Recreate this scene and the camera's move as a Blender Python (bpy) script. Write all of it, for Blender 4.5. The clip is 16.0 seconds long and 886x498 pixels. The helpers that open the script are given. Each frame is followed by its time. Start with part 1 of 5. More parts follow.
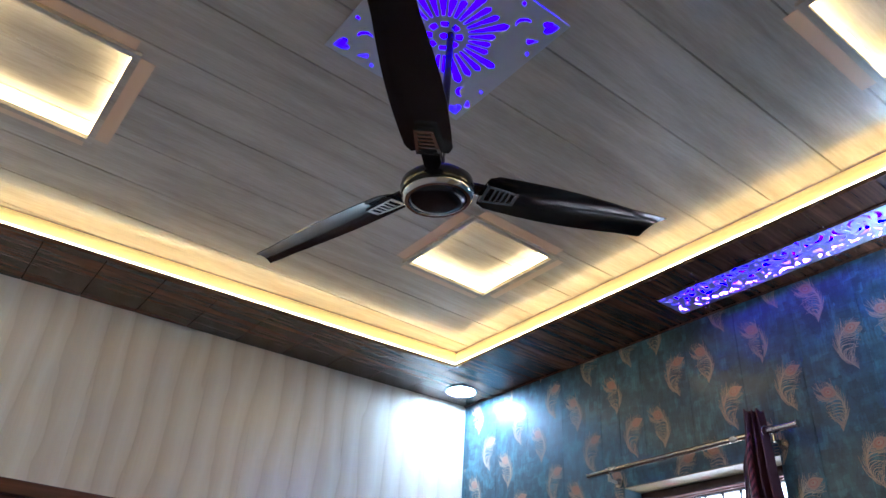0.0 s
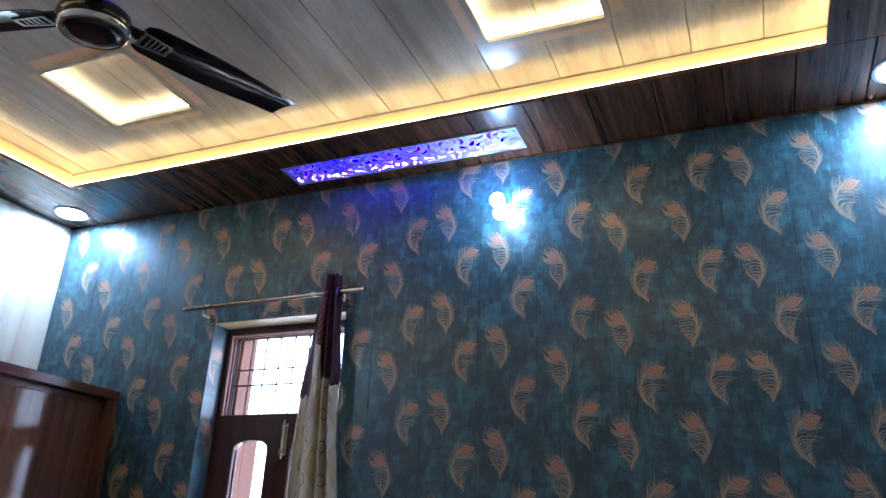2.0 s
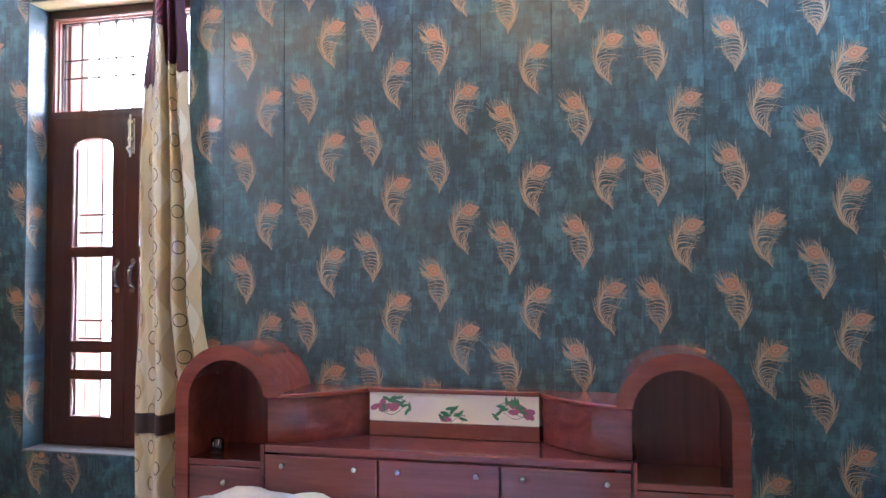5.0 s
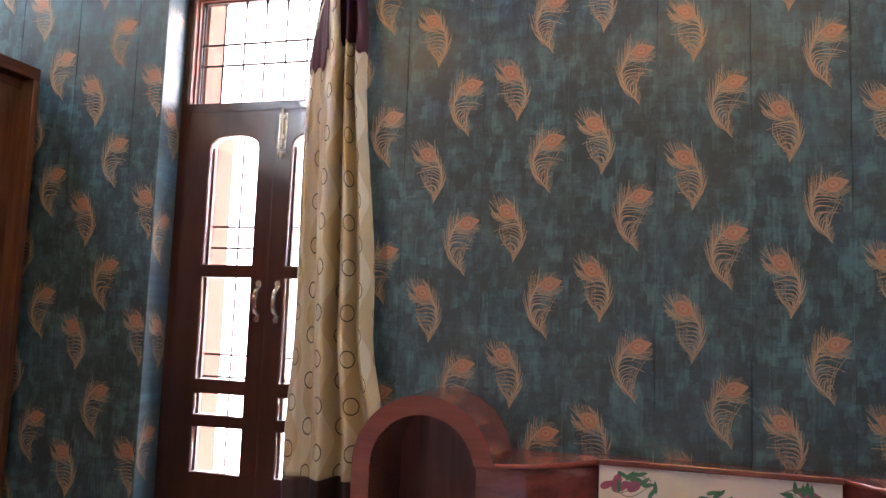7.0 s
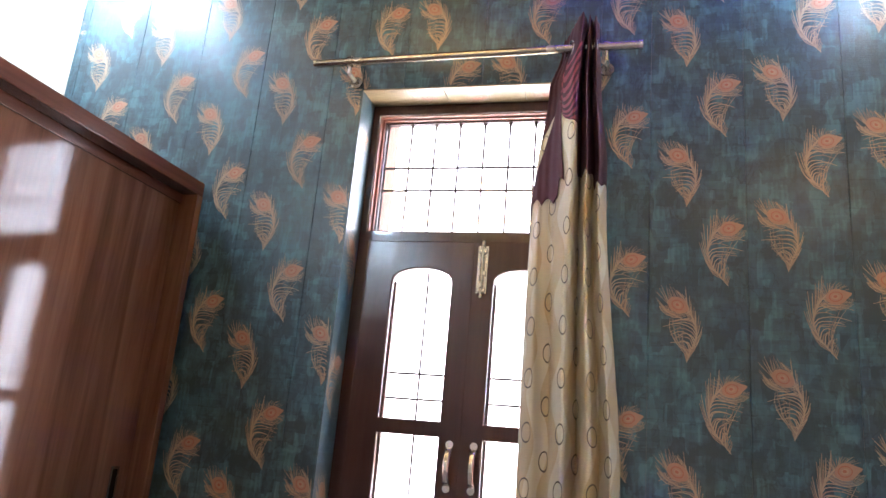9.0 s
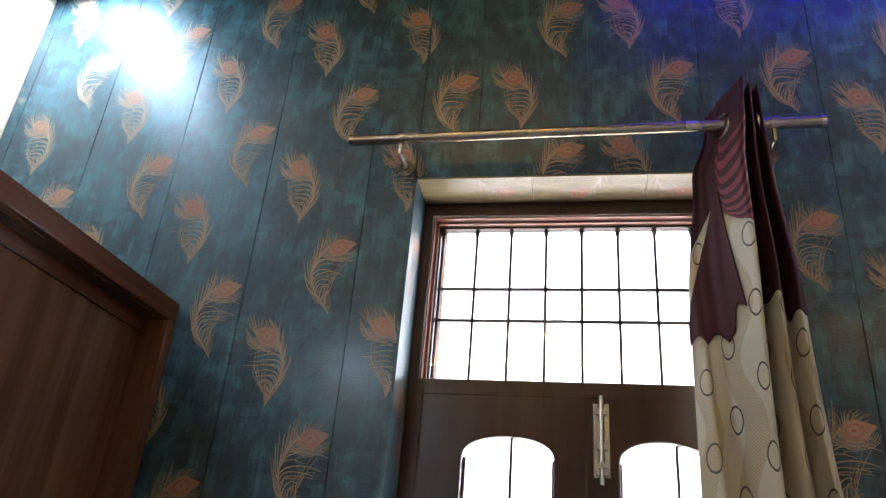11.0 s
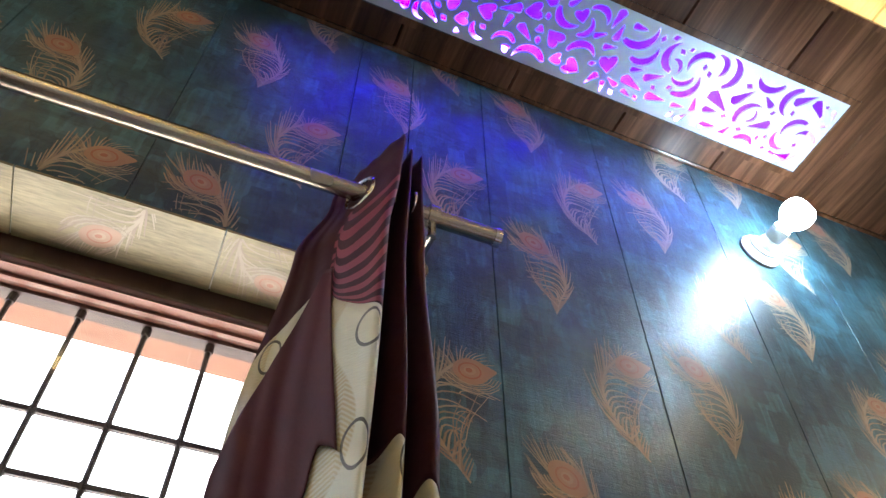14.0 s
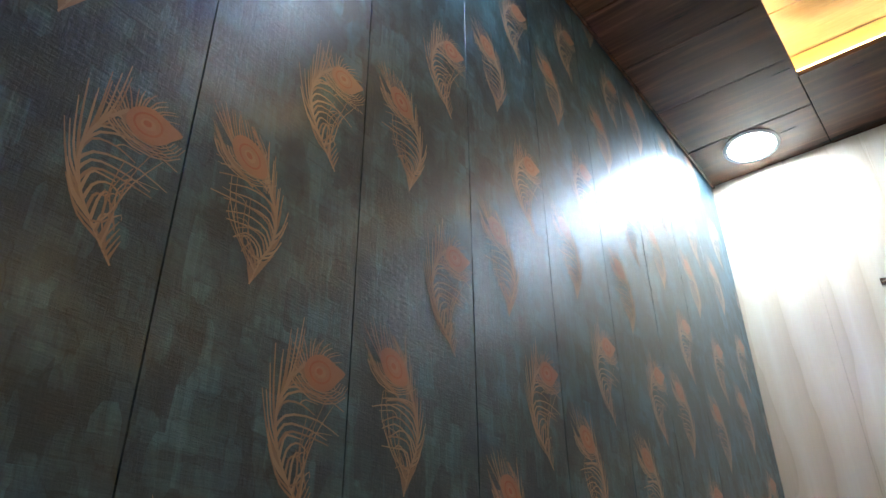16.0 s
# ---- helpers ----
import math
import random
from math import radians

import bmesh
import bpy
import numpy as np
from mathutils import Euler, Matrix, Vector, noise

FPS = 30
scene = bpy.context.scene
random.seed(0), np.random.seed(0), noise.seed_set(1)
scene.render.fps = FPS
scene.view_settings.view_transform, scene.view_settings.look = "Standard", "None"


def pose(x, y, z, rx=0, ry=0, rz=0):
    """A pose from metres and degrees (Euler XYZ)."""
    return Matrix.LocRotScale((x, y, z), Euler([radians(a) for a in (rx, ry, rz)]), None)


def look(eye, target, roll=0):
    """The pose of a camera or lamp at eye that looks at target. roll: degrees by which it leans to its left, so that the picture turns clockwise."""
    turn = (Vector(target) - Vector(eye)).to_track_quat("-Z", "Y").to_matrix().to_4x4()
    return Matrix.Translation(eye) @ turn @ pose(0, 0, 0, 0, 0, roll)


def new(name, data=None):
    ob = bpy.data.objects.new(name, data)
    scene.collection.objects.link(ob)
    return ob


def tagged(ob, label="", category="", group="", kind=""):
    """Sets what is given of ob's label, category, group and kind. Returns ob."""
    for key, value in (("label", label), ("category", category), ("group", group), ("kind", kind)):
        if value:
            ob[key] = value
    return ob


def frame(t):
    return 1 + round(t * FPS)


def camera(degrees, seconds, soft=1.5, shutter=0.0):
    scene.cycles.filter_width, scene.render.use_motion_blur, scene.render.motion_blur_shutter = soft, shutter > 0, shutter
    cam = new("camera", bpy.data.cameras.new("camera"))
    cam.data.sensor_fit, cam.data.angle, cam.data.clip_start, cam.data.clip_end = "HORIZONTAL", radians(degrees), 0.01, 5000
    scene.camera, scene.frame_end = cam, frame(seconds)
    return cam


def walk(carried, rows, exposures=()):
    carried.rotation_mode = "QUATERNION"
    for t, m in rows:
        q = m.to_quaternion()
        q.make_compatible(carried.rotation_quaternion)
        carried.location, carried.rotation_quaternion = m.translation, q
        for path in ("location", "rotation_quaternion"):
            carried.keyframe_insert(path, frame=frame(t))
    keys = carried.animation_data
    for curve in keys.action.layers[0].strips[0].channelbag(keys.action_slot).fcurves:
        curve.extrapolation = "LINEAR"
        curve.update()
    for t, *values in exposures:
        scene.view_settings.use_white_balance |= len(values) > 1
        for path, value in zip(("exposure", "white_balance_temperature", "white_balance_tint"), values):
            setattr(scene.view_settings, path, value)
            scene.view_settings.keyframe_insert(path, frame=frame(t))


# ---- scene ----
cam = camera(61.3, 16.0)
PATH = [
    (0, (0.18, 0.203, 1.563), (1.165, 1.589, 2.616), 4.0),
    (0.5, (0.063, 0.129, 1.495), (1.307, 1.385, 2.432), 3.4),
    (1, (-0.027, 0.058, 1.461), (1.407, 1.162, 2.312), 3.8),
    (1.5, (-0.067, 0.009, 1.431), (1.509, 0.928, 2.25), 3.0),
    (2, (-0.062, -0.035, 1.413), (1.638, 0.689, 2.177), 2.4),
    (2.5, (-0.057, -0.063, 1.378), (1.765, 0.466, 2.01), 1.3),
    (3, (-0.047, -0.085, 1.374), (1.841, 0.33, 1.885), 0.4),
    (3.5, (0.004, -0.094, 1.363), (1.941, 0.28, 1.686), -0.6),
    (4, (0.097, -0.1, 1.343), (2.047, 0.312, 1.509), -1.6),
    (4.2, (0.125, -0.099, 1.344), (2.072, 0.342, 1.468), -1.8),
    (6.3, (0.447, 0.543, 1.232), (2.399, 0.975, 1.286), 1.5),
    (6.5, (0.516, 0.614, 1.241), (2.458, 1.084, 1.343), 1.6),
    (7, (0.624, 0.777, 1.271), (2.545, 1.3, 1.462), 2.1),
    (7.5, (0.645, 0.947, 1.28), (2.536, 1.526, 1.582), 4.0),
    (8, (0.625, 1.184, 1.321), (2.511, 1.693, 1.753), 6.1),
    (8.5, (0.662, 1.323, 1.337), (2.54, 1.833, 1.8), 6.8),
    (9, (0.769, 1.524, 1.346), (2.63, 2.033, 1.874), 5.1),
    (9.2, (0.804, 1.593, 1.365), (2.658, 2.084, 1.93), 3.7),
    (11.3, (1.492, 2.029, 1.574), (3.197, 2.411, 2.547), 5.9),
    (11.5, (1.574, 2.028, 1.593), (3.219, 2.454, 2.647), 6.8),
    (12, (1.765, 2.054, 1.631), (3.304, 2.544, 2.81), 7.5),
    (12.5, (1.926, 2.093, 1.672), (3.408, 2.436, 2.97), 5.8),
    (13, (2.061, 2.103, 1.707), (3.443, 2.122, 3.153), 2.4),
    (13.5, (2.118, 2.008, 1.721), (3.398, 1.694, 3.225), 2.7),
    (14, (2.143, 1.852, 1.713), (3.337, 1.352, 3.238), 0.1),
    (14.5, (2.162, 1.698, 1.686), (3.33, 0.965, 3.135), -1.9),
    (15, (2.181, 1.596, 1.65), (3.34, 0.638, 2.969), -1.8),
    (15.5, (2.219, 1.559, 1.588), (3.343, 0.39, 2.758), -1.1),
    (16, (2.226, 1.569, 1.513), (3.263, 0.199, 2.538), -0.5),
]
EXPOSURES = [(0.0, 0.78, 4620, 12), (1.0, 0.58, 4720, 12), (2.0, 0.70, 4620, 12), (2.5, 1.57, 4740, 12), (3.0, 2.23, 4740, 12), (4.2, 2.68, 4740, 15), (6.3, 1.93, 6170, 25), (7.5, 1.88, 6070, 23), (8.0, 2.08, 5870, 21), (8.5, 2.03, 5720, 18),
             (9.2, 1.78, 5720, 18), (11.3, 0.77, 5670, 9), (12.5, 0.77, 5670, 8), (13.0, 1.00, 5670, 7), (14.0, 1.10, 5800, 5), (14.5, 1.15, 5900, 6), (15.3, 1.04, 5900, 13), (16.0, 0.82, 6000, 16)]
walk(cam, [(t, look(eye, target, roll)) for t, eye, target, roll in PATH], EXPOSURES)

# ---- world and light ----
world = bpy.data.worlds.new("sky")
scene.world = world
world.use_nodes = True
_wn = world.node_tree
_sky = _wn.nodes.new("ShaderNodeTexSky")
_sky.sky_type, _sky.sun_disc = "NISHITA", False
_sky.sun_elevation, _sky.sun_rotation = radians(50), radians(200)
_bg = _wn.nodes["Background"]
_bg.inputs["Strength"].default_value = 0.12
_wn.links.new(_sky.outputs[0], _bg.inputs["Color"])

COVE_POWER = 0.22      # weak warm glow given to the side faces of the ceiling tray
COFFER_POWER = 5.0
DOWN_POWER = 150.0     # round downlights
BULB_POWER = 125.0
PURPLE_POWER = 1.8
DAY_POWER = 7.0       # bright overcast day outside the window



# ---- materials ----
def node(nt, kind, **sets):
    n = nt.nodes.new(kind)
    for key, value in sets.items():
        if key in n.inputs:
            sock = n.inputs[key]
        else:
            sock = n.inputs[key.replace("_", " ")]
        if isinstance(value, bpy.types.NodeSocket):
            nt.links.new(value, sock)
        else:
            sock.default_value = value
    return n


def fresh(name, rough=0.5, metal=0.0, colour=(0.5, 0.5, 0.5)):
    m = bpy.data.materials.new(name)
    m.use_nodes = True
    b = m.node_tree.nodes["Principled BSDF"]
    b.inputs["Base Color"].default_value = (*colour, 1)
    b.inputs["Roughness"].default_value = rough
    b.inputs["Metallic"].default_value = metal
    return m, m.node_tree, b


def place(nt, scale=(1, 1, 1), offset=(0, 0, 0)):
    g = nt.nodes.new("ShaderNodeNewGeometry")
    mp = node(nt, "ShaderNodeMapping", Vector=g.outputs["Position"], Scale=scale, Location=offset)
    return mp.outputs[0]


def noise_tex(nt, vec, scale, detail=4.0, rough=0.55, distort=0.0):
    return node(nt, "ShaderNodeTexNoise", Vector=vec, Scale=scale, Detail=detail, Roughness=rough, Distortion=distort).outputs["Fac"]


def ramp(nt, fac, stops):
    r = nt.nodes.new("ShaderNodeValToRGB")
    nt.links.new(fac, r.inputs[0])
    e = r.color_ramp.elements
    while len(e) < len(stops):
        e.new(0.5)
    for k, (p, c) in zip(e, stops):
        k.position, k.color = p, (*c, 1)
    return r.outputs[0]


def mixc(nt, fac, a, b, mode="MIX"):
    n = nt.nodes.new("ShaderNodeMix")
    n.data_type, n.blend_type = "RGBA", mode
    for sock, value in ((n.inputs[0], fac), (n.inputs[6], a), (n.inputs[7], b)):
        if isinstance(value, bpy.types.NodeSocket):
            nt.links.new(value, sock)
        else:
            sock.default_value = value if isinstance(value, (int, float)) else (*value, 1)
    return n.outputs[2]


def maths(nt, op, a, b=0.0, c=None):
    n = nt.nodes.new("ShaderNodeMath")
    n.operation = op
    for sock, value in zip(n.inputs, (a, b, c)):
        if value is None:
            continue
        if isinstance(value, bpy.types.NodeSocket):
            nt.links.new(value, sock)
        else:
            sock.default_value = value
    return n.outputs[0]


def bump(nt, b, height, strength=0.2, dist=0.01):
    n = node(nt, "ShaderNodeBump", Height=height, Strength=strength, Distance=dist)
    nt.links.new(n.outputs[0], b.inputs["Normal"])


def plain(name, colour, rough=0.5, metal=0.0, vary=0.12, scale=30.0, relief=0.05):
    """Paint, metal or plastic with slight unevenness at two scales."""
    m, nt, b = fresh(name, rough, metal, colour)
    p = place(nt)
    f = noise_tex(nt, p, scale)
    f2 = noise_tex(nt, p, scale * 0.12, 2.0)
    lo = tuple(c * (1 - vary) for c in colour)
    hi = tuple(min(1, c * (1 + vary)) for c in colour)
    mixed = mixc(nt, maths(nt, "MULTIPLY_ADD", f2, 0.6, maths(nt, "MULTIPLY", f, 0.4)), lo, hi)
    nt.links.new(mixed, b.inputs["Base Color"])
    if relief:
        bump(nt, b, f, relief, 0.004)
    rr = maths(nt, "MULTIPLY_ADD", f2, 0.12, max(0.02, rough - 0.06))
    nt.links.new(rr, b.inputs["Roughness"])
    return m


def wood(name, dark, mid, light, axis, rough, size=1.0, relief=0.08, coat=0.0):
    """Grain stretched along one axis (0, 1 or 2)."""
    m, nt, b = fresh(name, rough)
    sc = [26.0 * size] * 3
    sc[axis] = 1.6 * size
    p = place(nt, tuple(sc))
    warp = noise_tex(nt, place(nt, tuple(v * 0.16 for v in sc)), 1.0, 3.0)
    f = noise_tex(nt, p, 1.0, 6.0, 0.62, 0.8)
    fine = noise_tex(nt, place(nt, tuple(v * 5 for v in sc)), 1.0, 3.0)
    g = maths(nt, "ADD", maths(nt, "MULTIPLY", f, 0.62), maths(nt, "ADD", maths(nt, "MULTIPLY", warp, 0.3), maths(nt, "MULTIPLY", fine, 0.14)))
    c = ramp(nt, g, [(0.36, dark), (0.54, mid), (0.72, light)])
    nt.links.new(c, b.inputs["Base Color"])
    bump(nt, b, g, relief, 0.004)
    nt.links.new(maths(nt, "MULTIPLY_ADD", fine, 0.1, rough - 0.05), b.inputs["Roughness"])
    b.inputs["Coat Weight"].default_value = coat
    b.inputs["Coat Roughness"].default_value = 0.03
    return m


def streaked(name, colours, axis, period, rough, vein):
    """Glossy plastic panelling with soft wavy bands along one axis, as printed on wall and ceiling boards."""
    m, nt, b = fresh(name, rough)
    sc = [1.0 / period] * 3
    sc[axis] = 0.12 / period
    p = place(nt, tuple(sc))
    band = noise_tex(nt, p, 1.0, 3.0, 0.5, 0.6)
    sf = [v * 9 for v in sc]
    fine = noise_tex(nt, place(nt, tuple(sf)), 1.0, 5.0, 0.6)
    g = maths(nt, "ADD", maths(nt, "MULTIPLY", band, 1 - vein), maths(nt, "MULTIPLY", fine, vein))
    c = ramp(nt, g, [(0.34, colours[0]), (0.5, colours[1]), (0.66, colours[2])])
    nt.links.new(c, b.inputs["Base Color"])
    bump(nt, b, fine, 0.03, 0.003)
    return m


def banded_wall():
    """Cream plastic boards printed with soft upright waves, each paler towards one side."""
    m, nt, b = fresh("cream_wall_board", 0.26)
    g = nt.nodes.new("ShaderNodeNewGeometry")
    sep = node(nt, "ShaderNodeSeparateXYZ", Vector=g.outputs["Position"])
    sway = noise_tex(nt, place(nt, (5, 5, 1.1)), 1.0, 3.0)
    t = maths(nt, "FRACT", maths(nt, "ADD", maths(nt, "MULTIPLY", sep.outputs[0], 8.0), maths(nt, "MULTIPLY", sway, 1.5)))
    fine = noise_tex(nt, place(nt, (110, 110, 2.2)), 1.0, 4.0, 0.6)
    f = maths(nt, "ADD", maths(nt, "MULTIPLY", t, 0.72), maths(nt, "MULTIPLY", fine, 0.28))
    c = ramp(nt, f, [(0.1, (0.62, 0.510, 0.365)), (0.3, (0.69, 0.580, 0.43)), (0.62, (0.77, 0.685, 0.55)), (0.86, (0.70, 0.595, 0.445))])
    nt.links.new(c, b.inputs["Base Color"])
    bump(nt, b, fine, 0.03, 0.003)
    return m


def teal_board(name, coat, sheen):
    """Dark teal patchwork print: overlapping brushed rectangles, some blue, some near black."""
    m, nt, b = fresh(name, 0.3)
    pos = place(nt)
    wob = node(nt, "ShaderNodeTexNoise", Vector=pos, Scale=14.0, Detail=3.0)
    off = node(nt, "ShaderNodeVectorMath")
    off.operation = "MULTIPLY_ADD"
    nt.links.new(wob.outputs["Color"], off.inputs[0])
    off.inputs[1].default_value = (0.014, 0.014, 0.014)
    nt.links.new(pos, off.inputs[2])
    warped = off.outputs[0]

    def patches(scale, shift):
        mp = node(nt, "ShaderNodeMapping", Vector=warped, Scale=scale, Location=shift)
        v = node(nt, "ShaderNodeTexVoronoi", Vector=mp.outputs[0], Scale=1.0, Randomness=0.85)
        v.distance = "CHEBYCHEV"
        sep = node(nt, "ShaderNodeSeparateColor", Color=v.outputs["Color"])
        return sep.outputs[0], v.outputs["Distance"]

    a, ad = patches((0.0, 34.0, 17.0), (0.3, 0.1, 0.7))
    c, cd = patches((0.0, 60.0, 26.0), (0.9, 0.4, 0.2))
    d, dd = patches((0.0, 17.0, 42.0), (0.5, 0.8, 0.6))
    brush = noise_tex(nt, place(nt, (60, 190, 24)), 1.0, 6.0, 0.72)
    cross = noise_tex(nt, place(nt, (60, 30, 210)), 1.0, 5.0, 0.7)
    cloud = noise_tex(nt, place(nt, (4, 4, 4)), 1.0, 5.0)
    mask = ramp(nt, noise_tex(nt, place(nt, (9, 11, 8)), 1.0, 4.0, 0.65), [(0.42, (0, 0, 0)), (0.58, (1, 1, 1))])
    blocks = maths(nt, "ADD", maths(nt, "MULTIPLY", a, 0.30), maths(nt, "ADD", maths(nt, "MULTIPLY", c, 0.22), maths(nt, "MULTIPLY", d, 0.16)))
    f = maths(nt, "ADD", maths(nt, "MULTIPLY", maths(nt, "MULTIPLY", blocks, mask), 0.55), maths(nt, "MULTIPLY", blocks, 0.45))
    f = maths(nt, "ADD", f, maths(nt, "ADD", maths(nt, "MULTIPLY", brush, 0.17), maths(nt, "MULTIPLY", cross, 0.06)))
    f = maths(nt, "ADD", f, maths(nt, "MULTIPLY_ADD", cloud, 0.20, -0.10))
    lay = node(nt, "ShaderNodeCombineXYZ", X=node(nt, "ShaderNodeSeparateXYZ", Vector=warped).outputs[1], Y=node(nt, "ShaderNodeSeparateXYZ", Vector=warped).outputs[2])
    br = node(nt, "ShaderNodeTexBrick", Vector=lay.outputs[0], Color1=(0, 0, 0, 1), Color2=(1, 1, 1, 1), Mortar=(0, 0, 0, 1), Scale=1.0, Mortar_Size=0.0018, Mortar_Smooth=0.6, Bias=0.0, Brick_Width=0.058, Row_Height=0.027)
    tone = node(nt, "ShaderNodeSeparateColor", Color=br.outputs["Color"]).outputs[0]
    f = maths(nt, "ADD", f, maths(nt, "MULTIPLY", maths(nt, "MULTIPLY_ADD", tone, 0.14, -0.07), maths(nt, "MULTIPLY_ADD", mask, 0.6, 0.4)))
    bars = maths(nt, "GREATER_THAN", maths(nt, "SINE", maths(nt, "MULTIPLY", node(nt, "ShaderNodeSeparateXYZ", Vector=warped).outputs[1], 480.0)), 0.1)
    few = maths(nt, "GREATER_THAN", a, 0.80)
    f = maths(nt, "ADD", f, maths(nt, "MULTIPLY", maths(nt, "MULTIPLY", bars, few), 0.10))
    e, ed = patches((0.0, 40.0, 13.0), (0.2, 0.6, 0.9))
    dab = maths(nt, "MULTIPLY", ramp(nt, ed, [(0.24, (1, 1, 1)), (0.42, (0, 0, 0))]), maths(nt, "GREATER_THAN", e, 0.56))
    f = maths(nt, "ADD", f, maths(nt, "MULTIPLY", dab, 0.15))
    scrawl = maths(nt, "ABSOLUTE", maths(nt, "SUBTRACT", noise_tex(nt, place(nt, (9, 16, 11), (3.1, 1.7, 0.4)), 1.0, 3.0, 0.5, 0.6), 0.5))
    inked = ramp(nt, scrawl, [(0.004, (1, 1, 1)), (0.016, (0, 0, 0))])
    f = maths(nt, "SUBTRACT", f, maths(nt, "MULTIPLY", maths(nt, "MULTIPLY", inked, maths(nt, "MULTIPLY_ADD", mask, -0.7, 1.0)), 0.16))
    col = ramp(nt, f, [(0.18, (0.023, 0.045, 0.055)), (0.345, (0.038, 0.078, 0.095)), (0.50, (0.049, 0.110, 0.136)), (0.68, (0.070, 0.160, 0.192))])
    nt.links.new(col, b.inputs["Base Color"])
    hatch = noise_tex(nt, place(nt, (40, 60, 480)), 1.0, 3.0, 0.6)
    weave = noise_tex(nt, place(nt, (40, 420, 60)), 1.0, 3.0, 0.6)
    h = maths(nt, "ADD", maths(nt, "MULTIPLY", hatch, 0.5), maths(nt, "ADD", maths(nt, "MULTIPLY", brush, 0.4), maths(nt, "MULTIPLY", weave, 0.3)))
    bump(nt, b, h, 0.42, 0.003)
    nt.links.new(maths(nt, "MULTIPLY_ADD", brush, 0.20, 0.30), b.inputs["Roughness"])
    b.inputs["Coat Weight"].default_value = coat
    b.inputs["Coat Roughness"].default_value = sheen
    b.inputs["Specular IOR Level"].default_value = 0.48
    return m


def glow(name, colour, power):
    m, nt, b = fresh(name, 0.5, 0.0, colour)
    b.inputs["Emission Color"].default_value = (*colour, 1)
    b.inputs["Emission Strength"].default_value = power
    return m


def curtain_cloth(name, pale, gold_c, start):
    """Shiny cream cloth with rows of dark rings; u and v are metres of cloth."""
    m, nt, b = fresh(name, 0.42)
    uv = nt.nodes.new("ShaderNodeUVMap")
    sep = node(nt, "ShaderNodeSeparateXYZ", Vector=uv.outputs[0])
    u, v = sep.outputs[0], sep.outputs[1]
    col = maths(nt, "DIVIDE", u, 0.098)
    odd = maths(nt, "MULTIPLY", maths(nt, "MODULO", maths(nt, "FLOOR", col), 2.0), 0.5)
    row = maths(nt, "ADD", maths(nt, "DIVIDE", v, 0.135), odd)
    fu = maths(nt, "SUBTRACT", maths(nt, "FRACT", col), 0.5)
    fv = maths(nt, "SUBTRACT", maths(nt, "FRACT", row), 0.5)
    du, dv = maths(nt, "MULTIPLY", fu, 0.098), maths(nt, "MULTIPLY", fv, 0.135)
    r = maths(nt, "SQRT", maths(nt, "ADD", maths(nt, "MULTIPLY", du, du), maths(nt, "MULTIPLY", dv, dv)))
    ring = maths(nt, "LESS_THAN", maths(nt, "ABSOLUTE", maths(nt, "SUBTRACT", r, 0.0240)), 0.0021)
    wave = maths(nt, "SINE", maths(nt, "ADD", maths(nt, "MULTIPLY_ADD", u, 44.0, start), maths(nt, "MULTIPLY", maths(nt, "SINE", maths(nt, "MULTIPLY", v, 26.0)), 1.2)))
    side = maths(nt, "ABSOLUTE", maths(nt, "SUBTRACT", maths(nt, "FRACT", maths(nt, "MULTIPLY", u, 7.0)), 0.5))
    twill = maths(nt, "SINE", maths(nt, "ADD", maths(nt, "MULTIPLY", v, 1150.0), maths(nt, "MULTIPLY", side, 90.0)))
    weave = noise_tex(nt, place(nt, (60, 60, 420)), 1.0, 3.0)
    gold = ramp(nt, wave, [(-0.05, (0, 0, 0)), (0.20, (1, 1, 1))])
    base = mixc(nt, gold, pale, mixc(nt, maths(nt, "MULTIPLY_ADD", twill, 0.36, 0.30), gold_c, pale))
    base = mixc(nt, maths(nt, "MULTIPLY", weave, 0.24), base, (0.60, 0.52, 0.38))
    base = mixc(nt, maths(nt, "MULTIPLY", ring, 0.95), base, (0.035, 0.020, 0.012))
    nt.links.new(base, b.inputs["Base Color"])
    b.inputs["Sheen Weight"].default_value = 0.08
    bump(nt, b, weave, 0.25, 0.003)
    return m


def floral_tile():
    return plain("white_gloss_tile", (0.78, 0.75, 0.68), 0.12, vary=0.04, relief=0.01)


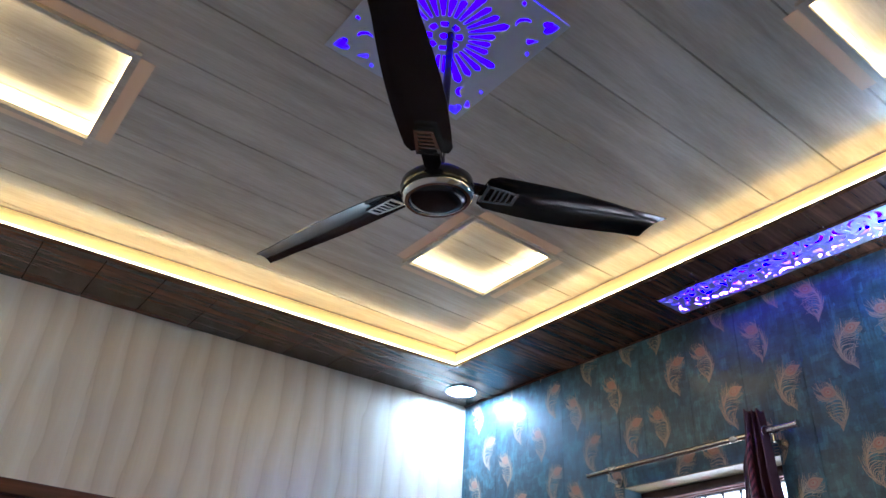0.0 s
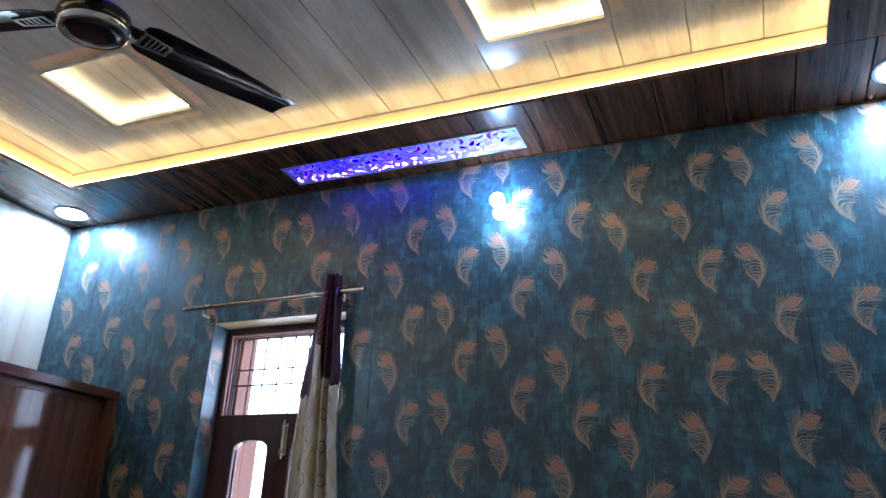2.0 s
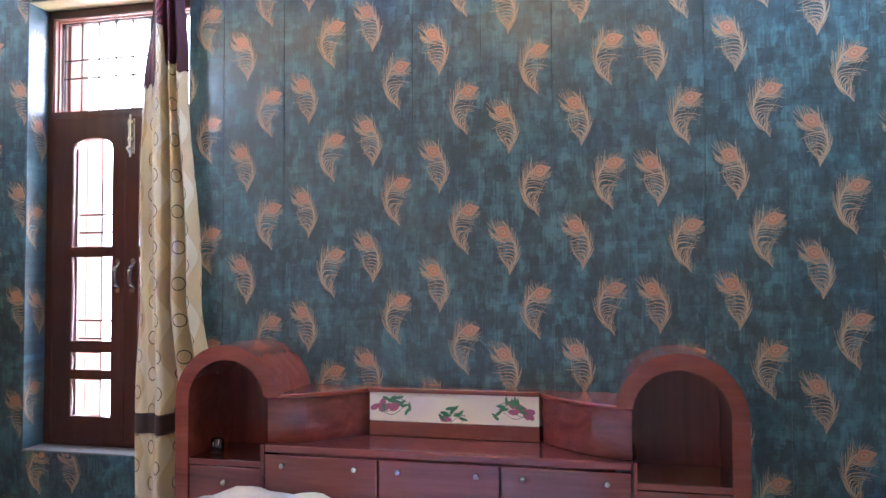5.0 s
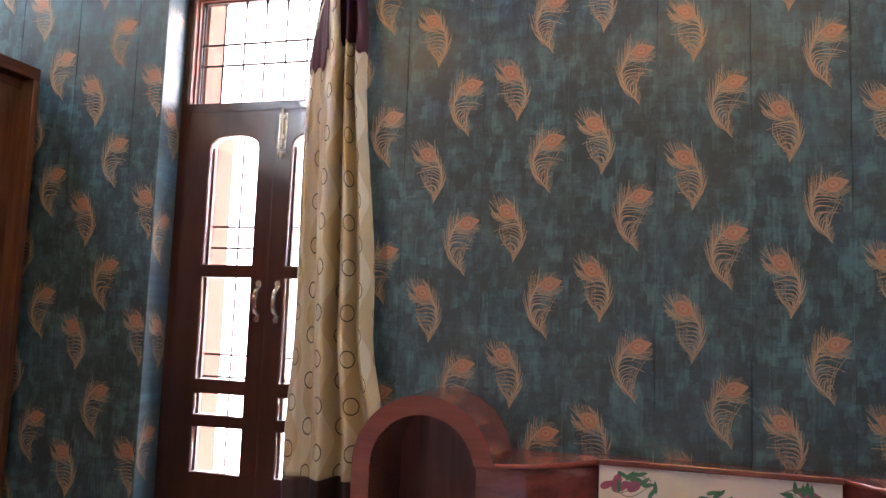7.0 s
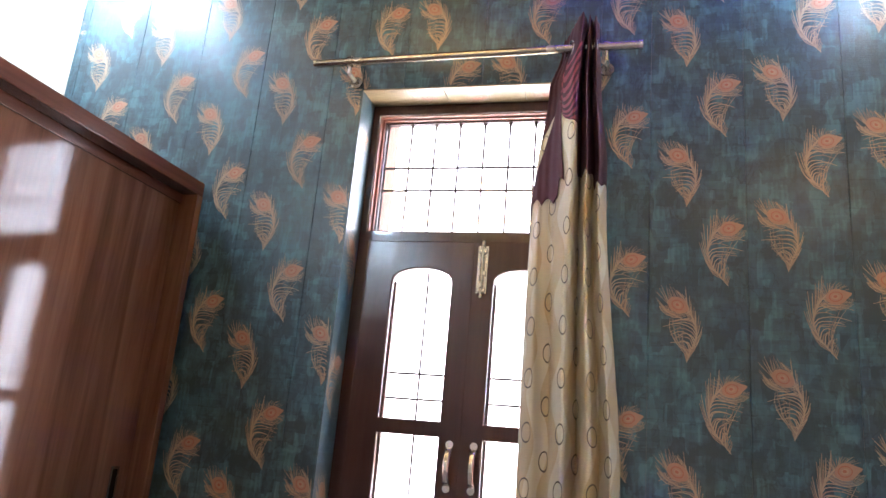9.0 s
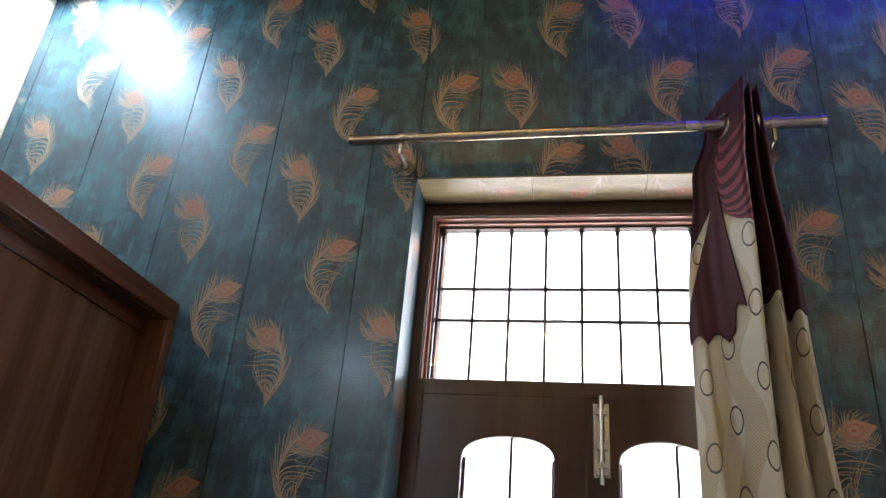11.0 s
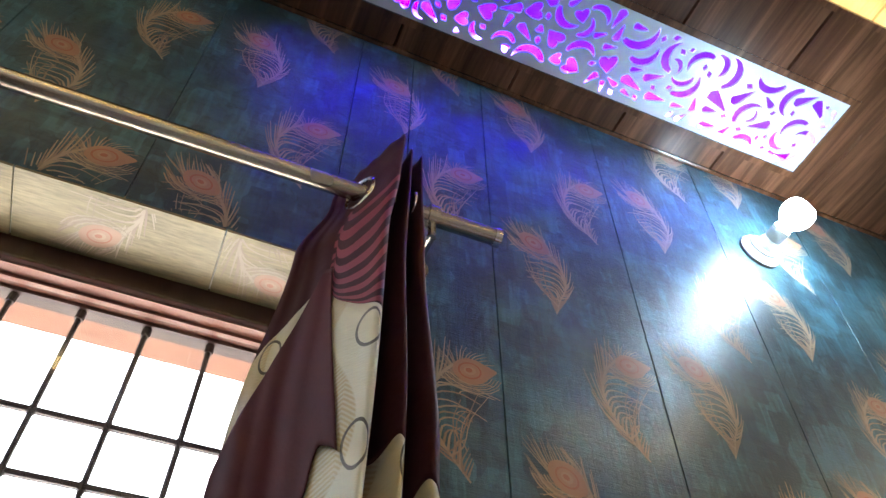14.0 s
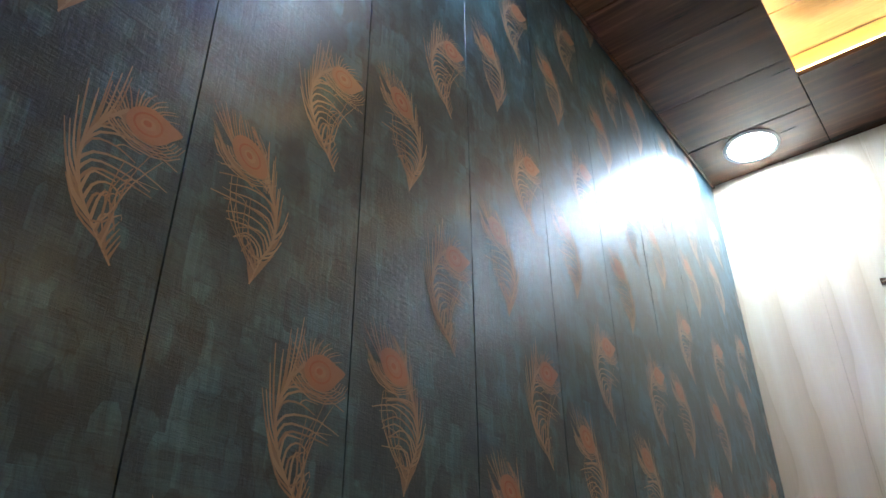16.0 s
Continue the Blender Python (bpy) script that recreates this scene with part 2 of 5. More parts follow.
M = {
    "teal": teal_board("teal_print", 0.27, 0.17),
    "lining": teal_board("glossy_teal_print", 0.55, 0.30),
    # beige here is daylight put into the colour of the window's head boards
    "head": streaked("daylit_beige_tint", ((0.16, 0.125, 0.065), (0.27, 0.210, 0.110), (0.39, 0.300, 0.155)), 1, 0.03, 0.34, 0.55),
    "copper": plain("copper_print", (0.385, 0.212, 0.135), 0.36, vary=0.3, scale=60.0),
    "copper_pale": plain("pale_copper_print", (0.42, 0.265, 0.170), 0.36, vary=0.25, scale=60.0),
    "copper_deep": plain("deep_copper_print", (0.36, 0.13, 0.07), 0.36, vary=0.25, scale=60.0),
    "barb": plain("tan_print", (0.290, 0.205, 0.143), 0.36, vary=0.3, scale=60.0),
    "barb_pale": plain("pale_tan_print", (0.385, 0.290, 0.200), 0.36, vary=0.25, scale=60.0),
    "ceiling": streaked("cream_ceiling_board", ((0.385, 0.325, 0.255), (0.48, 0.415, 0.335), (0.575, 0.515, 0.43)), 0, 0.08, 0.27, 0.34),
    "cream_wall": banded_wall(),
    "soffit": wood("dark_wood_board", (0.024, 0.009, 0.005), (0.080, 0.032, 0.016), (0.190, 0.084, 0.041), 0, 0.24, 1.0, 0.06),
    "wardrobe": wood("walnut_laminate", (0.082, 0.033, 0.017), (0.150, 0.066, 0.036), (0.210, 0.102, 0.058), 2, 0.085, 0.7, 0.003, 0.08),
    "wardrobe_edge": wood("walnut_edge", (0.06, 0.021, 0.012), (0.115, 0.043, 0.025), (0.17, 0.07, 0.04), 0, 0.2, 0.7, 0.03),
    "bed": wood("mahogany_laminate", (0.075, 0.017, 0.016), (0.145, 0.031, 0.028), (0.21, 0.053, 0.044), 1, 0.14, 0.6, 0.015, 0.75),
    "bed_rim": wood("rosewood_edge", (0.12, 0.026, 0.018), (0.185, 0.045, 0.030), (0.25, 0.07, 0.046), 1, 0.2, 0.6, 0.02, 0.3),
    "bed_dark": wood("darker_mahogany", (0.065, 0.016, 0.015), (0.11, 0.026, 0.024), (0.15, 0.04, 0.035), 2, 0.25, 0.6, 0.02),
    "door": wood("brown_gloss_paint", (0.034, 0.011, 0.009), (0.050, 0.017, 0.013), (0.07, 0.025, 0.019), 2, 0.22, 0.5, 0.03, 0.2),
    "redwood": wood("red_oxide_wood", (0.12, 0.035, 0.02), (0.19, 0.06, 0.035), (0.27, 0.095, 0.055), 1, 0.4, 0.6, 0.05),
    "peach": plain("peach_plaster", (0.27, 0.130, 0.088), 0.8, vary=0.12, scale=18.0, relief=0.2),
    "iron": plain("grille_iron", (0.05, 0.026, 0.022), 0.5, 0.2),
    "chrome": plain("chrome", (0.72, 0.70, 0.66), 0.16, 1.0, 0.05, relief=0.0),
    "steel": plain("brushed_steel", (0.50, 0.46, 0.40), 0.26, 1.0, 0.12, 60.0),
    "black": plain("black_gloss_enamel", (0.012, 0.010, 0.010), 0.1, 0.0, 0.2, relief=0.01),
    "white": plain("white_plastic", (0.78, 0.77, 0.74), 0.35, vary=0.05),
    "plate": plain("white_cut_plate", (0.50, 0.49, 0.53), 0.32, vary=0.05, relief=0.02),
    "blue": plain("blue_plastic", (0.06, 0.13, 0.34), 0.25),
    "wall": plain("plaster", (0.6, 0.56, 0.5), 0.85, vary=0.06, scale=10.0, relief=0.15),
    "offwhite": plain("offwhite_paint", (0.70, 0.66, 0.60), 0.75, vary=0.06, scale=10.0, relief=0.1),
    "sill": plain("grey_cement", (0.15, 0.15, 0.15), 0.6, vary=0.2, scale=14.0, relief=0.15),
    "floor": plain("grey_floor_tile", (0.46, 0.42, 0.37), 0.2, vary=0.15, scale=6.0, relief=0.02),
    "cloth": curtain_cloth("ringed_cream_cloth", (0.57, 0.515, 0.36), (0.40, 0.285, 0.12), 0.0),
    "gold_cloth": curtain_cloth("ringed_gold_cloth", (0.42, 0.275, 0.105), (0.31, 0.165, 0.035), 1.2),
    "maroon": plain("maroon_satin", (0.21, 0.042, 0.058), 0.5, vary=0.25, scale=90.0, relief=0.12),
    "maroon_dark": plain("dark_maroon_satin", (0.050, 0.013, 0.018), 0.6, vary=0.25, scale=90.0, relief=0.12),
    "maroon_mid": plain("soft_maroon_satin", (0.072, 0.017, 0.023), 0.6, vary=0.3, scale=60.0, relief=0.12),
    "band": plain("dark_brown_trim", (0.035, 0.018, 0.016), 0.5, vary=0.2, scale=90.0, relief=0.12),
    "tile": floral_tile(),
    "rose": plain("mauve_print", (0.36, 0.12, 0.21), 0.15, vary=0.35, scale=80.0, relief=0.0),
    "leaf": plain("green_print", (0.07, 0.20, 0.12), 0.15, vary=0.35, scale=80.0, relief=0.0),
    "ink": plain("grey_print", (0.16, 0.18, 0.17), 0.15, vary=0.2, scale=80.0, relief=0.0),
    "linen": plain("patterned_linen", (0.44, 0.36, 0.28), 0.9, vary=0.35, scale=40.0, relief=0.2),
    "blanket": plain("pale_lilac_fleece", (0.66, 0.60, 0.68), 0.95, vary=0.1, scale=70.0, relief=0.4),
    "cove": glow("warm_side_glow", (1.0, 0.73, 0.24), COVE_POWER),
    "rope": glow("warm_rope_light", (1.0, 0.74, 0.30), 13.0),
    "coffer": glow("warm_white_strip", (1.0, 0.74, 0.30), COFFER_POWER),
    "edge_glow": glow("orange_edge_glow", (0.46, 0.36, 0.26), 0.04),
    "down": glow("downlight_diffuser", (0.72, 0.89, 1.0), DOWN_POWER),
    "bulb": glow("bulb_glass", (0.70, 0.88, 1.0), BULB_POWER),
    "purple": glow("purple_led_panel", (0.064, 0.006, 1.0), PURPLE_POWER),
    "purple_hot": glow("purple_led_dots", (0.16, 0.05, 1.0), PURPLE_POWER * 280.0),
    "ground_glow": glow("sandy_glow_plane", (1.0, 0.86, 0.66), 3.0),
    "day": glow("overcast_sky", (1.0, 0.985, 0.97), DAY_POWER),
}


# orange glow put into the coffer edge strips, in place of leaked light
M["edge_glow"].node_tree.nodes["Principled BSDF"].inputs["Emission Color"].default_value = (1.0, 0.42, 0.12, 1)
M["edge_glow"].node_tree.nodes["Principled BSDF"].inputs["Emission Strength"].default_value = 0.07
for _k in ("maroon", "maroon_mid", "maroon_dark"):
    M[_k].node_tree.nodes["Principled BSDF"].inputs["Specular IOR Level"].default_value = 0.2
for _k in ("copper", "copper_pale", "copper_deep", "barb", "barb_pale"):
    _b = M[_k].node_tree.nodes["Principled BSDF"]
    _b.inputs["Coat Weight"].default_value = 0.30
    _b.inputs["Coat Roughness"].default_value = 0.20


def glass():
    m, nt, b = fresh("window_glass", 0.02)
    b.inputs["Transmission Weight"].default_value = 1.0
    b.inputs["IOR"].default_value = 1.45
    return m


M["glass"] = glass()


# ---- mesh helpers ----
def box(bm, x0, x1, y0, y1, z0, z1, bevel=0.0):
    vs = [bm.verts.new((x, y, z)) for x in (x0, x1) for y in (y0, y1) for z in (z0, z1)]
    fs = [bm.faces.new([vs[i] for i in q]) for q in ((0, 1, 3, 2), (4, 6, 7, 5), (0, 4, 5, 1), (2, 3, 7, 6), (0, 2, 6, 4), (1, 5, 7, 3))]
    if bevel:
        es = {e for f in fs for e in f.edges}
        bmesh.ops.bevel(bm, geom=list(es), offset=bevel, segments=2, affect="EDGES", profile=0.5)
    return vs


def cyl(bm, a, b, r0, r1=None, seg=20, caps=True):
    """A round bar or cone from a to b."""
    a, b = Vector(a), Vector(b)
    r1 = r0 if r1 is None else r1
    q = (b - a).to_track_quat("Z", "Y")
    rings = []
    for c, r in ((a, r0), (b, r1)):
        rings.append([bm.verts.new(c + q @ Vector((r * math.cos(2 * math.pi * i / seg), r * math.sin(2 * math.pi * i / seg), 0))) for i in range(seg)])
    for i in range(seg):
        j = (i + 1) % seg
        bm.faces.new((rings[0][i], rings[0][j], rings[1][j], rings[1][i]))
    if caps:
        bm.faces.new(list(reversed(rings[0])))
        bm.faces.new(rings[1])


def lathe(bm, profile, seg=40, centre=(0, 0, 0), axis=None):
    """Profile of (radius, height) turned about z, or about the given axis."""
    c = Vector(centre)
    q = Vector(axis).to_track_quat("Z", "Y") if axis else None
    rings = []
    for r, h in profile:
        ring = []
        for i in range(seg):
            p = Vector((max(r, 1e-5) * math.cos(2 * math.pi * i / seg), max(r, 1e-5) * math.sin(2 * math.pi * i / seg), h))
            ring.append(bm.verts.new(c + (q @ p if q else p)))
        rings.append(ring)
    for p, n in zip(rings, rings[1:]):
        for i in range(seg):
            j = (i + 1) % seg
            bm.faces.new((p[i], p[j], n[j], n[i]))


def done(bm, name, mat, smooth=False):
    bmesh.ops.recalc_face_normals(bm, faces=bm.faces)
    me = bpy.data.meshes.new(name)
    bm.to_mesh(me)
    bm.free()
    for m in mat if isinstance(mat, (list, tuple)) else [mat]:
        me.materials.append(m)
    if smooth:
        me.shade_smooth()
        me.set_sharp_from_angle(angle=radians(40))
    return me


def part(name, bm, mat, parent, label="", smooth=False):
    ob = new(name, done(bm, name, mat, smooth))
    ob.parent = parent
    return tagged(ob, label)


def thing(name, at, label, category, group="", turn=0.0, kind=""):
    ob = new(name)
    ob.empty_display_size = 0.05
    ob.matrix_basis = pose(*at, 0, 0, turn)
    return tagged(ob, label, category, group, kind)


def outlined(name, loops, thick, mat, parent=None, m=None, edge=0.0, label=""):
    """A flat plate with holes: the first loop is its rim, the others are cut out. Loops lie in x and y; the plate is thick in z."""
    cu = bpy.data.curves.new(name, "CURVE")
    cu.dimensions, cu.fill_mode, cu.extrude = "2D", "BOTH", thick / 2
    cu.bevel_depth, cu.bevel_resolution = edge, 1
    for pts in loops:
        s = cu.splines.new("POLY")
        s.points.add(len(pts) - 1)
        for p, (x, y) in zip(s.points, pts):
            p.co = (x, y, 0, 1)
        s.use_cyclic_u = True
    tmp = bpy.data.objects.new(name, cu)
    scene.collection.objects.link(tmp)
    dg = bpy.context.evaluated_depsgraph_get()
    me = bpy.data.meshes.new_from_object(tmp.evaluated_get(dg))
    bpy.data.objects.remove(tmp)
    bpy.data.curves.remove(cu)
    if m is not None:
        me.transform(m)
    me.materials.clear()
    me.materials.append(mat)
    ob = new(name, me)
    ob.parent = parent
    return tagged(ob, label)


# x of the plate -> minus world y, y of the plate -> world z, its back towards the wall
def on_east(x, y=0.0, z=0.0):
    return Matrix(((0, 0, -1, x), (-1, 0, 0, y), (0, 1, 0, z), (0, 0, 0, 1)))


def minus(rect, holes):
    """The rectangles (a0, a1, b0, b1) left of one when holes are cut from it."""
    out = [rect]
    for h in holes:
        nxt = []
        for a0, a1, b0, b1 in out:
            if h[0] >= a1 or h[1] <= a0 or h[2] >= b1 or h[3] <= b0:
                nxt.append((a0, a1, b0, b1))
                continue
            c0, c1 = max(a0, h[0]), min(a1, h[1])
            if a0 < c0:
                nxt.append((a0, c0, b0, b1))
            if c1 < a1:
                nxt.append((c1, a1, b0, b1))
            if b0 < h[2]:
                nxt.append((c0, c1, b0, h[2]))
            if h[3] < b1:
                nxt.append((c0, c1, h[3], b1))
        out = nxt
    return [r for r in out if r[1] - r[0] > 0.004 and r[3] - r[2] > 0.004]


# ---- plan, in metres ----
XE, XW = 2.79, -0.79                 # east (printed) and west wall
YS, YN = -0.81, 3.535                # south wall, and north wall at its east end
SKEW = 0.082                         # the north wall is not quite square
ZC, ZT, ZTOP = 3.10, 3.20, 3.42      # border, tray, slab
WY0, WY1, WZ0, WZ1 = 1.645, 2.39, 0.61, 2.444   # window opening
COVE_E, COVE_W, COVE_S = 2.38, -0.38, -0.405


def north(x):
    return YN + (XE - x) * SKEW


def cove_n(x):
    return 3.117 + (COVE_E - x) * SKEW


# ---- structure ----
def wall_with_hole(rects, x0, x1):
    bm = bmesh.new()
    for a0, a1, b0, b1 in rects:
        box(bm, x0, x1, a0, a1, b0, b1)
    return bm


wall_east = tagged(new("wall_east", done(wall_with_hole(minus((YS - 0.2, YN + 0.2, 0, ZTOP), [(WY0, WY1, WZ0, WZ1)]), XE + 0.012, XE + 0.23), "wall_east", M["wall"])),
                   "plastered brick wall behind teal printed boards", "wall", kind="structure")

bm = bmesh.new()
for v in box(bm, XW - 0.2, XE + 0.0, 0, 0.2, 0, ZTOP):
    v.co.y += north(v.co.x) + 0.012
wall_north = tagged(new("wall_north", done(bm, "wall_north", M["wall"])), "plastered wall behind cream boards", "wall", kind="structure")
bm = bmesh.new()
box(bm, XW - 0.2, XE + 0.012, YS - 0.212, YS - 0.012, 0, ZTOP)
wall_south = tagged(new("wall_south", done(bm, "wall_south", M["wall"])), "plastered wall behind cream boards", "wall", kind="structure")
bm = bmesh.new()
box(bm, XW - 0.2, XW, YS - 0.012, 3.83, 0, ZTOP)
wall_west = tagged(new("wall_west", done(bm, "wall_west", M["offwhite"])), "plain off-white painted wall", "wall", kind="structure")
bm = bmesh.new()
box(bm, XW, XE, YS, 3.83, -0.12, 0)
floor = tagged(new("floor", done(bm, "floor", M["floor"])), "polished grey tiled floor", "floor", kind="structure")


# ---- ceiling ----
COFFERS = [(1.665, 2.079, 2.094, 2.533), (-0.085, 0.340, 2.114, 2.615), (1.668, 2.082, 0.300, 0.731), (-0.085, 0.340, 0.300, 0.731)]
FLORAL = (0.766, 1.258, 1.188, 1.696)
GRILLE = (2.534, 2.716, 0.764, 1.935)

bm = bmesh.new()
box(bm, XW - 0.2, XE + 0.2, YS - 0.2, 4.05, ZTOP, ZTOP + 0.1)
tagged(new("ceiling_slab", done(bm, "ceiling_slab", M["wall"])), "concrete slab above the panelled ceiling", "ceiling", kind="structure")


def board(bm, x0, x1, y0, y1, z, axis, thick=0.012, groove=0.003, drop=0.006):
    """A ceiling board seen from below, its two long edges stepped back to leave a groove."""
    a, b = groove, drop
    if axis == 0:
        ring = [(x0, y0, z + b), (x0, y0 + a, z), (x0, y1 - a, z), (x0, y1, z + b)]
        lo = [bm.verts.new(p) for p in ring]
        hi = [bm.verts.new((x1, p[1], p[2])) for p in ring]
    else:
        ring = [(x0, y0, z + b), (x0 + a, y0, z), (x1 - a, y0, z), (x1, y0, z + b)]
        lo = [bm.verts.new(p) for p in ring]
        hi = [bm.verts.new((p[0], y1, p[2])) for p in ring]
    for i in range(3):
        bm.faces.new((lo[i], lo[i + 1], hi[i + 1], hi[i]))
    top = [bm.verts.new((v.co.x, v.co.y, z + thick)) for v in (lo[0], lo[3], hi[3], hi[0])]
    bm.faces.new(top)
    bm.faces.new((lo[0], hi[0], top[3], top[0]))
    bm.faces.new((lo[3], top[1], top[2], hi[3]))
    bm.faces.new((*lo, top[1], top[0]))
    bm.faces.new((*reversed(hi), top[3], top[2]))


bm = bmesh.new()
holes = COFFERS + [FLORAL]
y = COVE_S - 0.06
while y < 3.44:
    for x0, x1, y0, y1 in minus((COVE_W - 0.06, COVE_E + 0.06, y, y + 0.25), holes):
        board(bm, x0, x1, y0, y1, ZT, 0)
    y += 0.25
ceiling = tagged(new("ceiling", done(bm, "ceiling", M["ceiling"])), "glossy cream streaked plastic ceiling boards with thin joints", "ceiling", kind="structure")

# dark border round the tray; boards run across it
bm = bmesh.new()
y = YS
while y < YN + 0.02:
    y1 = min(y + 0.25, YN + 0.03)
    for r in minus((COVE_E, XE + 0.01, y, y1), [GRILLE]):
        board(bm, *r, ZC, 0, 0.012)
    y += 0.25
x = COVE_E - 0.25
while x > XW - 0.25:
    x0 = max(x, XW)
    board(bm, x0, x + 0.25, cove_n(x + 0.125), north(x + 0.125) + 0.012, ZC, 1, 0.012)
    board(bm, x0, x + 0.25, YS, COVE_S, ZC, 1, 0.012)
    x -= 0.25
y = COVE_S
while y < 3.25:
    board(bm, XW, COVE_W, y, min(y + 0.25, 3.36), ZC, 0, 0.012)
    y += 0.25
tagged(new("ceiling_border", done(bm, "ceiling_border", M["soffit"])), "dark brown wood-grain boards bordering the raised ceiling", "ceiling", kind="structure")

# thin dark lip along the tray's edge
bm = bmesh.new()
box(bm, COVE_E - 0.004, COVE_E + 0.008, COVE_S, cove_n(COVE_E), ZC - 0.003, ZC + 0.014)
box(bm, COVE_W - 0.008, COVE_W + 0.004, COVE_S, cove_n(COVE_W), ZC - 0.003, ZC + 0.014)
box(bm, COVE_W + 0.004, COVE_E - 0.004, COVE_S - 0.008, COVE_S + 0.004, ZC - 0.003, ZC + 0.014)
for v in box(bm, COVE_W + 0.004, COVE_E - 0.004, -0.004, 0.008, ZC - 0.003, ZC + 0.014):
    v.co.y += cove_n(v.co.x)
tagged(new("trim", done(bm, "trim", M["soffit"])), "dark wood-grain lip along the ceiling tray", "trim", kind="structure")


# side faces of the tray behind the lip, each given a weak warm glow
def strip(x0, y0, x1, y1):
    bm = bmesh.new()
    a, b = Vector((x0, y0, 0)), Vector((x1, y1, 0))
    d = (b - a).normalized()
    n = Vector((-d.y, d.x, 0))
    rows = []
    for s, z in ((0.0, ZC + 0.014), (0.0, ZT - 0.022), (0.008, ZT - 0.004), (0.02, ZT - 0.004), (0.02, ZC + 0.014)):
        rows.append([bm.verts.new(p + n * s + Vector((0, 0, z))) for p in (a, b)])
    for p, q in zip(rows, rows[1:] + rows[:1]):
        bm.faces.new((p[0], p[1], q[1], q[0]))
    bm.faces.new([r[0] for r in rows])
    bm.faces.new([r[1] for r in reversed(rows)])
    ob = new("tray_side_glow", done(bm, "tray_side_glow", M["cove"]))
    return tagged(ob, "side face of the ceiling tray, given a weak warm yellow glow of its own", "cove light", "cove lights of the ceiling tray")


B = 0.014
strip(COVE_E + B, cove_n(COVE_E) + B, COVE_E + B, COVE_S - B)
strip(COVE_W - B, COVE_S - B, COVE_W - B, cove_n(COVE_W) + B)
strip(COVE_E + B, COVE_S - B, COVE_W - B, COVE_S - B)
strip(COVE_W - B, cove_n(COVE_W - B) + B, COVE_E + B, cove_n(COVE_E + B) + B)
R = 0.006
for a, b in (((COVE_E + R, cove_n(COVE_E) + R), (COVE_E + R, COVE_S - R)), ((COVE_W - R, COVE_S - R), (COVE_W - R, cove_n(COVE_W) + R)),
             ((COVE_E + R, COVE_S - R), (COVE_W - R, COVE_S - R)), ((COVE_W - R, cove_n(COVE_W - R) + R), (COVE_E + R, cove_n(COVE_E + R) + R))):
    bm = bmesh.new()
    cyl(bm, (*a, ZC + 0.020), (*b, ZC + 0.020), 0.0055, seg=10)
    tagged(new("rope_light", done(bm, "rope_light", M["rope"], True)), "thin glowing rope light lying in the ceiling tray's ledge", "rope light", "rope lights of the ceiling tray")


def coffer(x0, x1, y0, y1):
    w = thing("ceiling_coffer", ((x0 + x1) / 2, (y0 + y1) / 2, ZT), "square lit recess with a cream raised frame in the ceiling", "ceiling light", "square lit recesses in the ceiling")
    hx, hy, up, f = (x1 - x0) / 2, (y1 - y0) / 2, 0.055, 0.022
    bm = bmesh.new()
    for a0, a1, b0, b1 in minus((-hx - f, hx + f, -hy - f, hy + f), [(-hx, hx, -hy, hy)]):
        box(bm, a0, a1, b0, b1, -0.014, 0.0)
    part("frame", bm, M["ceiling"], w)
    bm = bmesh.new()
    y = -hy - 0.01
    while y < hy:
        board(bm, -hx - 0.01, hx + 0.01, y, min(y + 0.25, hy + 0.01), up, 0)
        y += 0.25
    part("back_panel", bm, M["ceiling"], w)
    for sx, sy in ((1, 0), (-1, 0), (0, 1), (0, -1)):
        # opaque strip glowing by itself where strip light would leak through the board
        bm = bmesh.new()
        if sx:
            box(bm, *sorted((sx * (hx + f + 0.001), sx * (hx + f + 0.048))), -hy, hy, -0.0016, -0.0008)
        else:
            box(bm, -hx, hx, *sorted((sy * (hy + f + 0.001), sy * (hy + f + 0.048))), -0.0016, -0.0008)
        part("glow_overlay", bm, M["edge_glow"], w, "thin opaque strip given an orange glow of its own, for light leaking through the board")
        bm = bmesh.new()
        if sx:
            box(bm, *sorted((sx * hx, sx * (hx + 0.012))), -hy, hy, 0.004, up - 0.002)
        else:
            box(bm, -hx, hx, *sorted((sy * hy, sy * (hy + 0.012))), 0.004, up - 0.002)
        part("light_strip", bm, M["coffer"], w, "glowing warm white strip")
    return w


for c in COFFERS:
    coffer(*c)


# ---- cut plates lit from behind ----
def petal(cx, cy, ang, r0, r1, w0, w1, n=10):
    """A rounded wedge from radius r0 to r1."""
    pts = []
    ca, sa = math.cos(ang), math.sin(ang)
    for i in range(n + 1):
        t = i / n
        pts.append((r0 + (r1 - r0) * t, (w0 + (w1 - w0) * t) * math.sqrt(max(0.0, 1 - max(0.0, (t - 0.8) / 0.2) ** 2)) + 0.0004))
    loop = [(r, w) for r, w in pts] + [(r, -w) for r, w in reversed(pts)]
    return [(cx + r * ca - w * sa, cy + r * sa + w * ca) for r, w in loop]


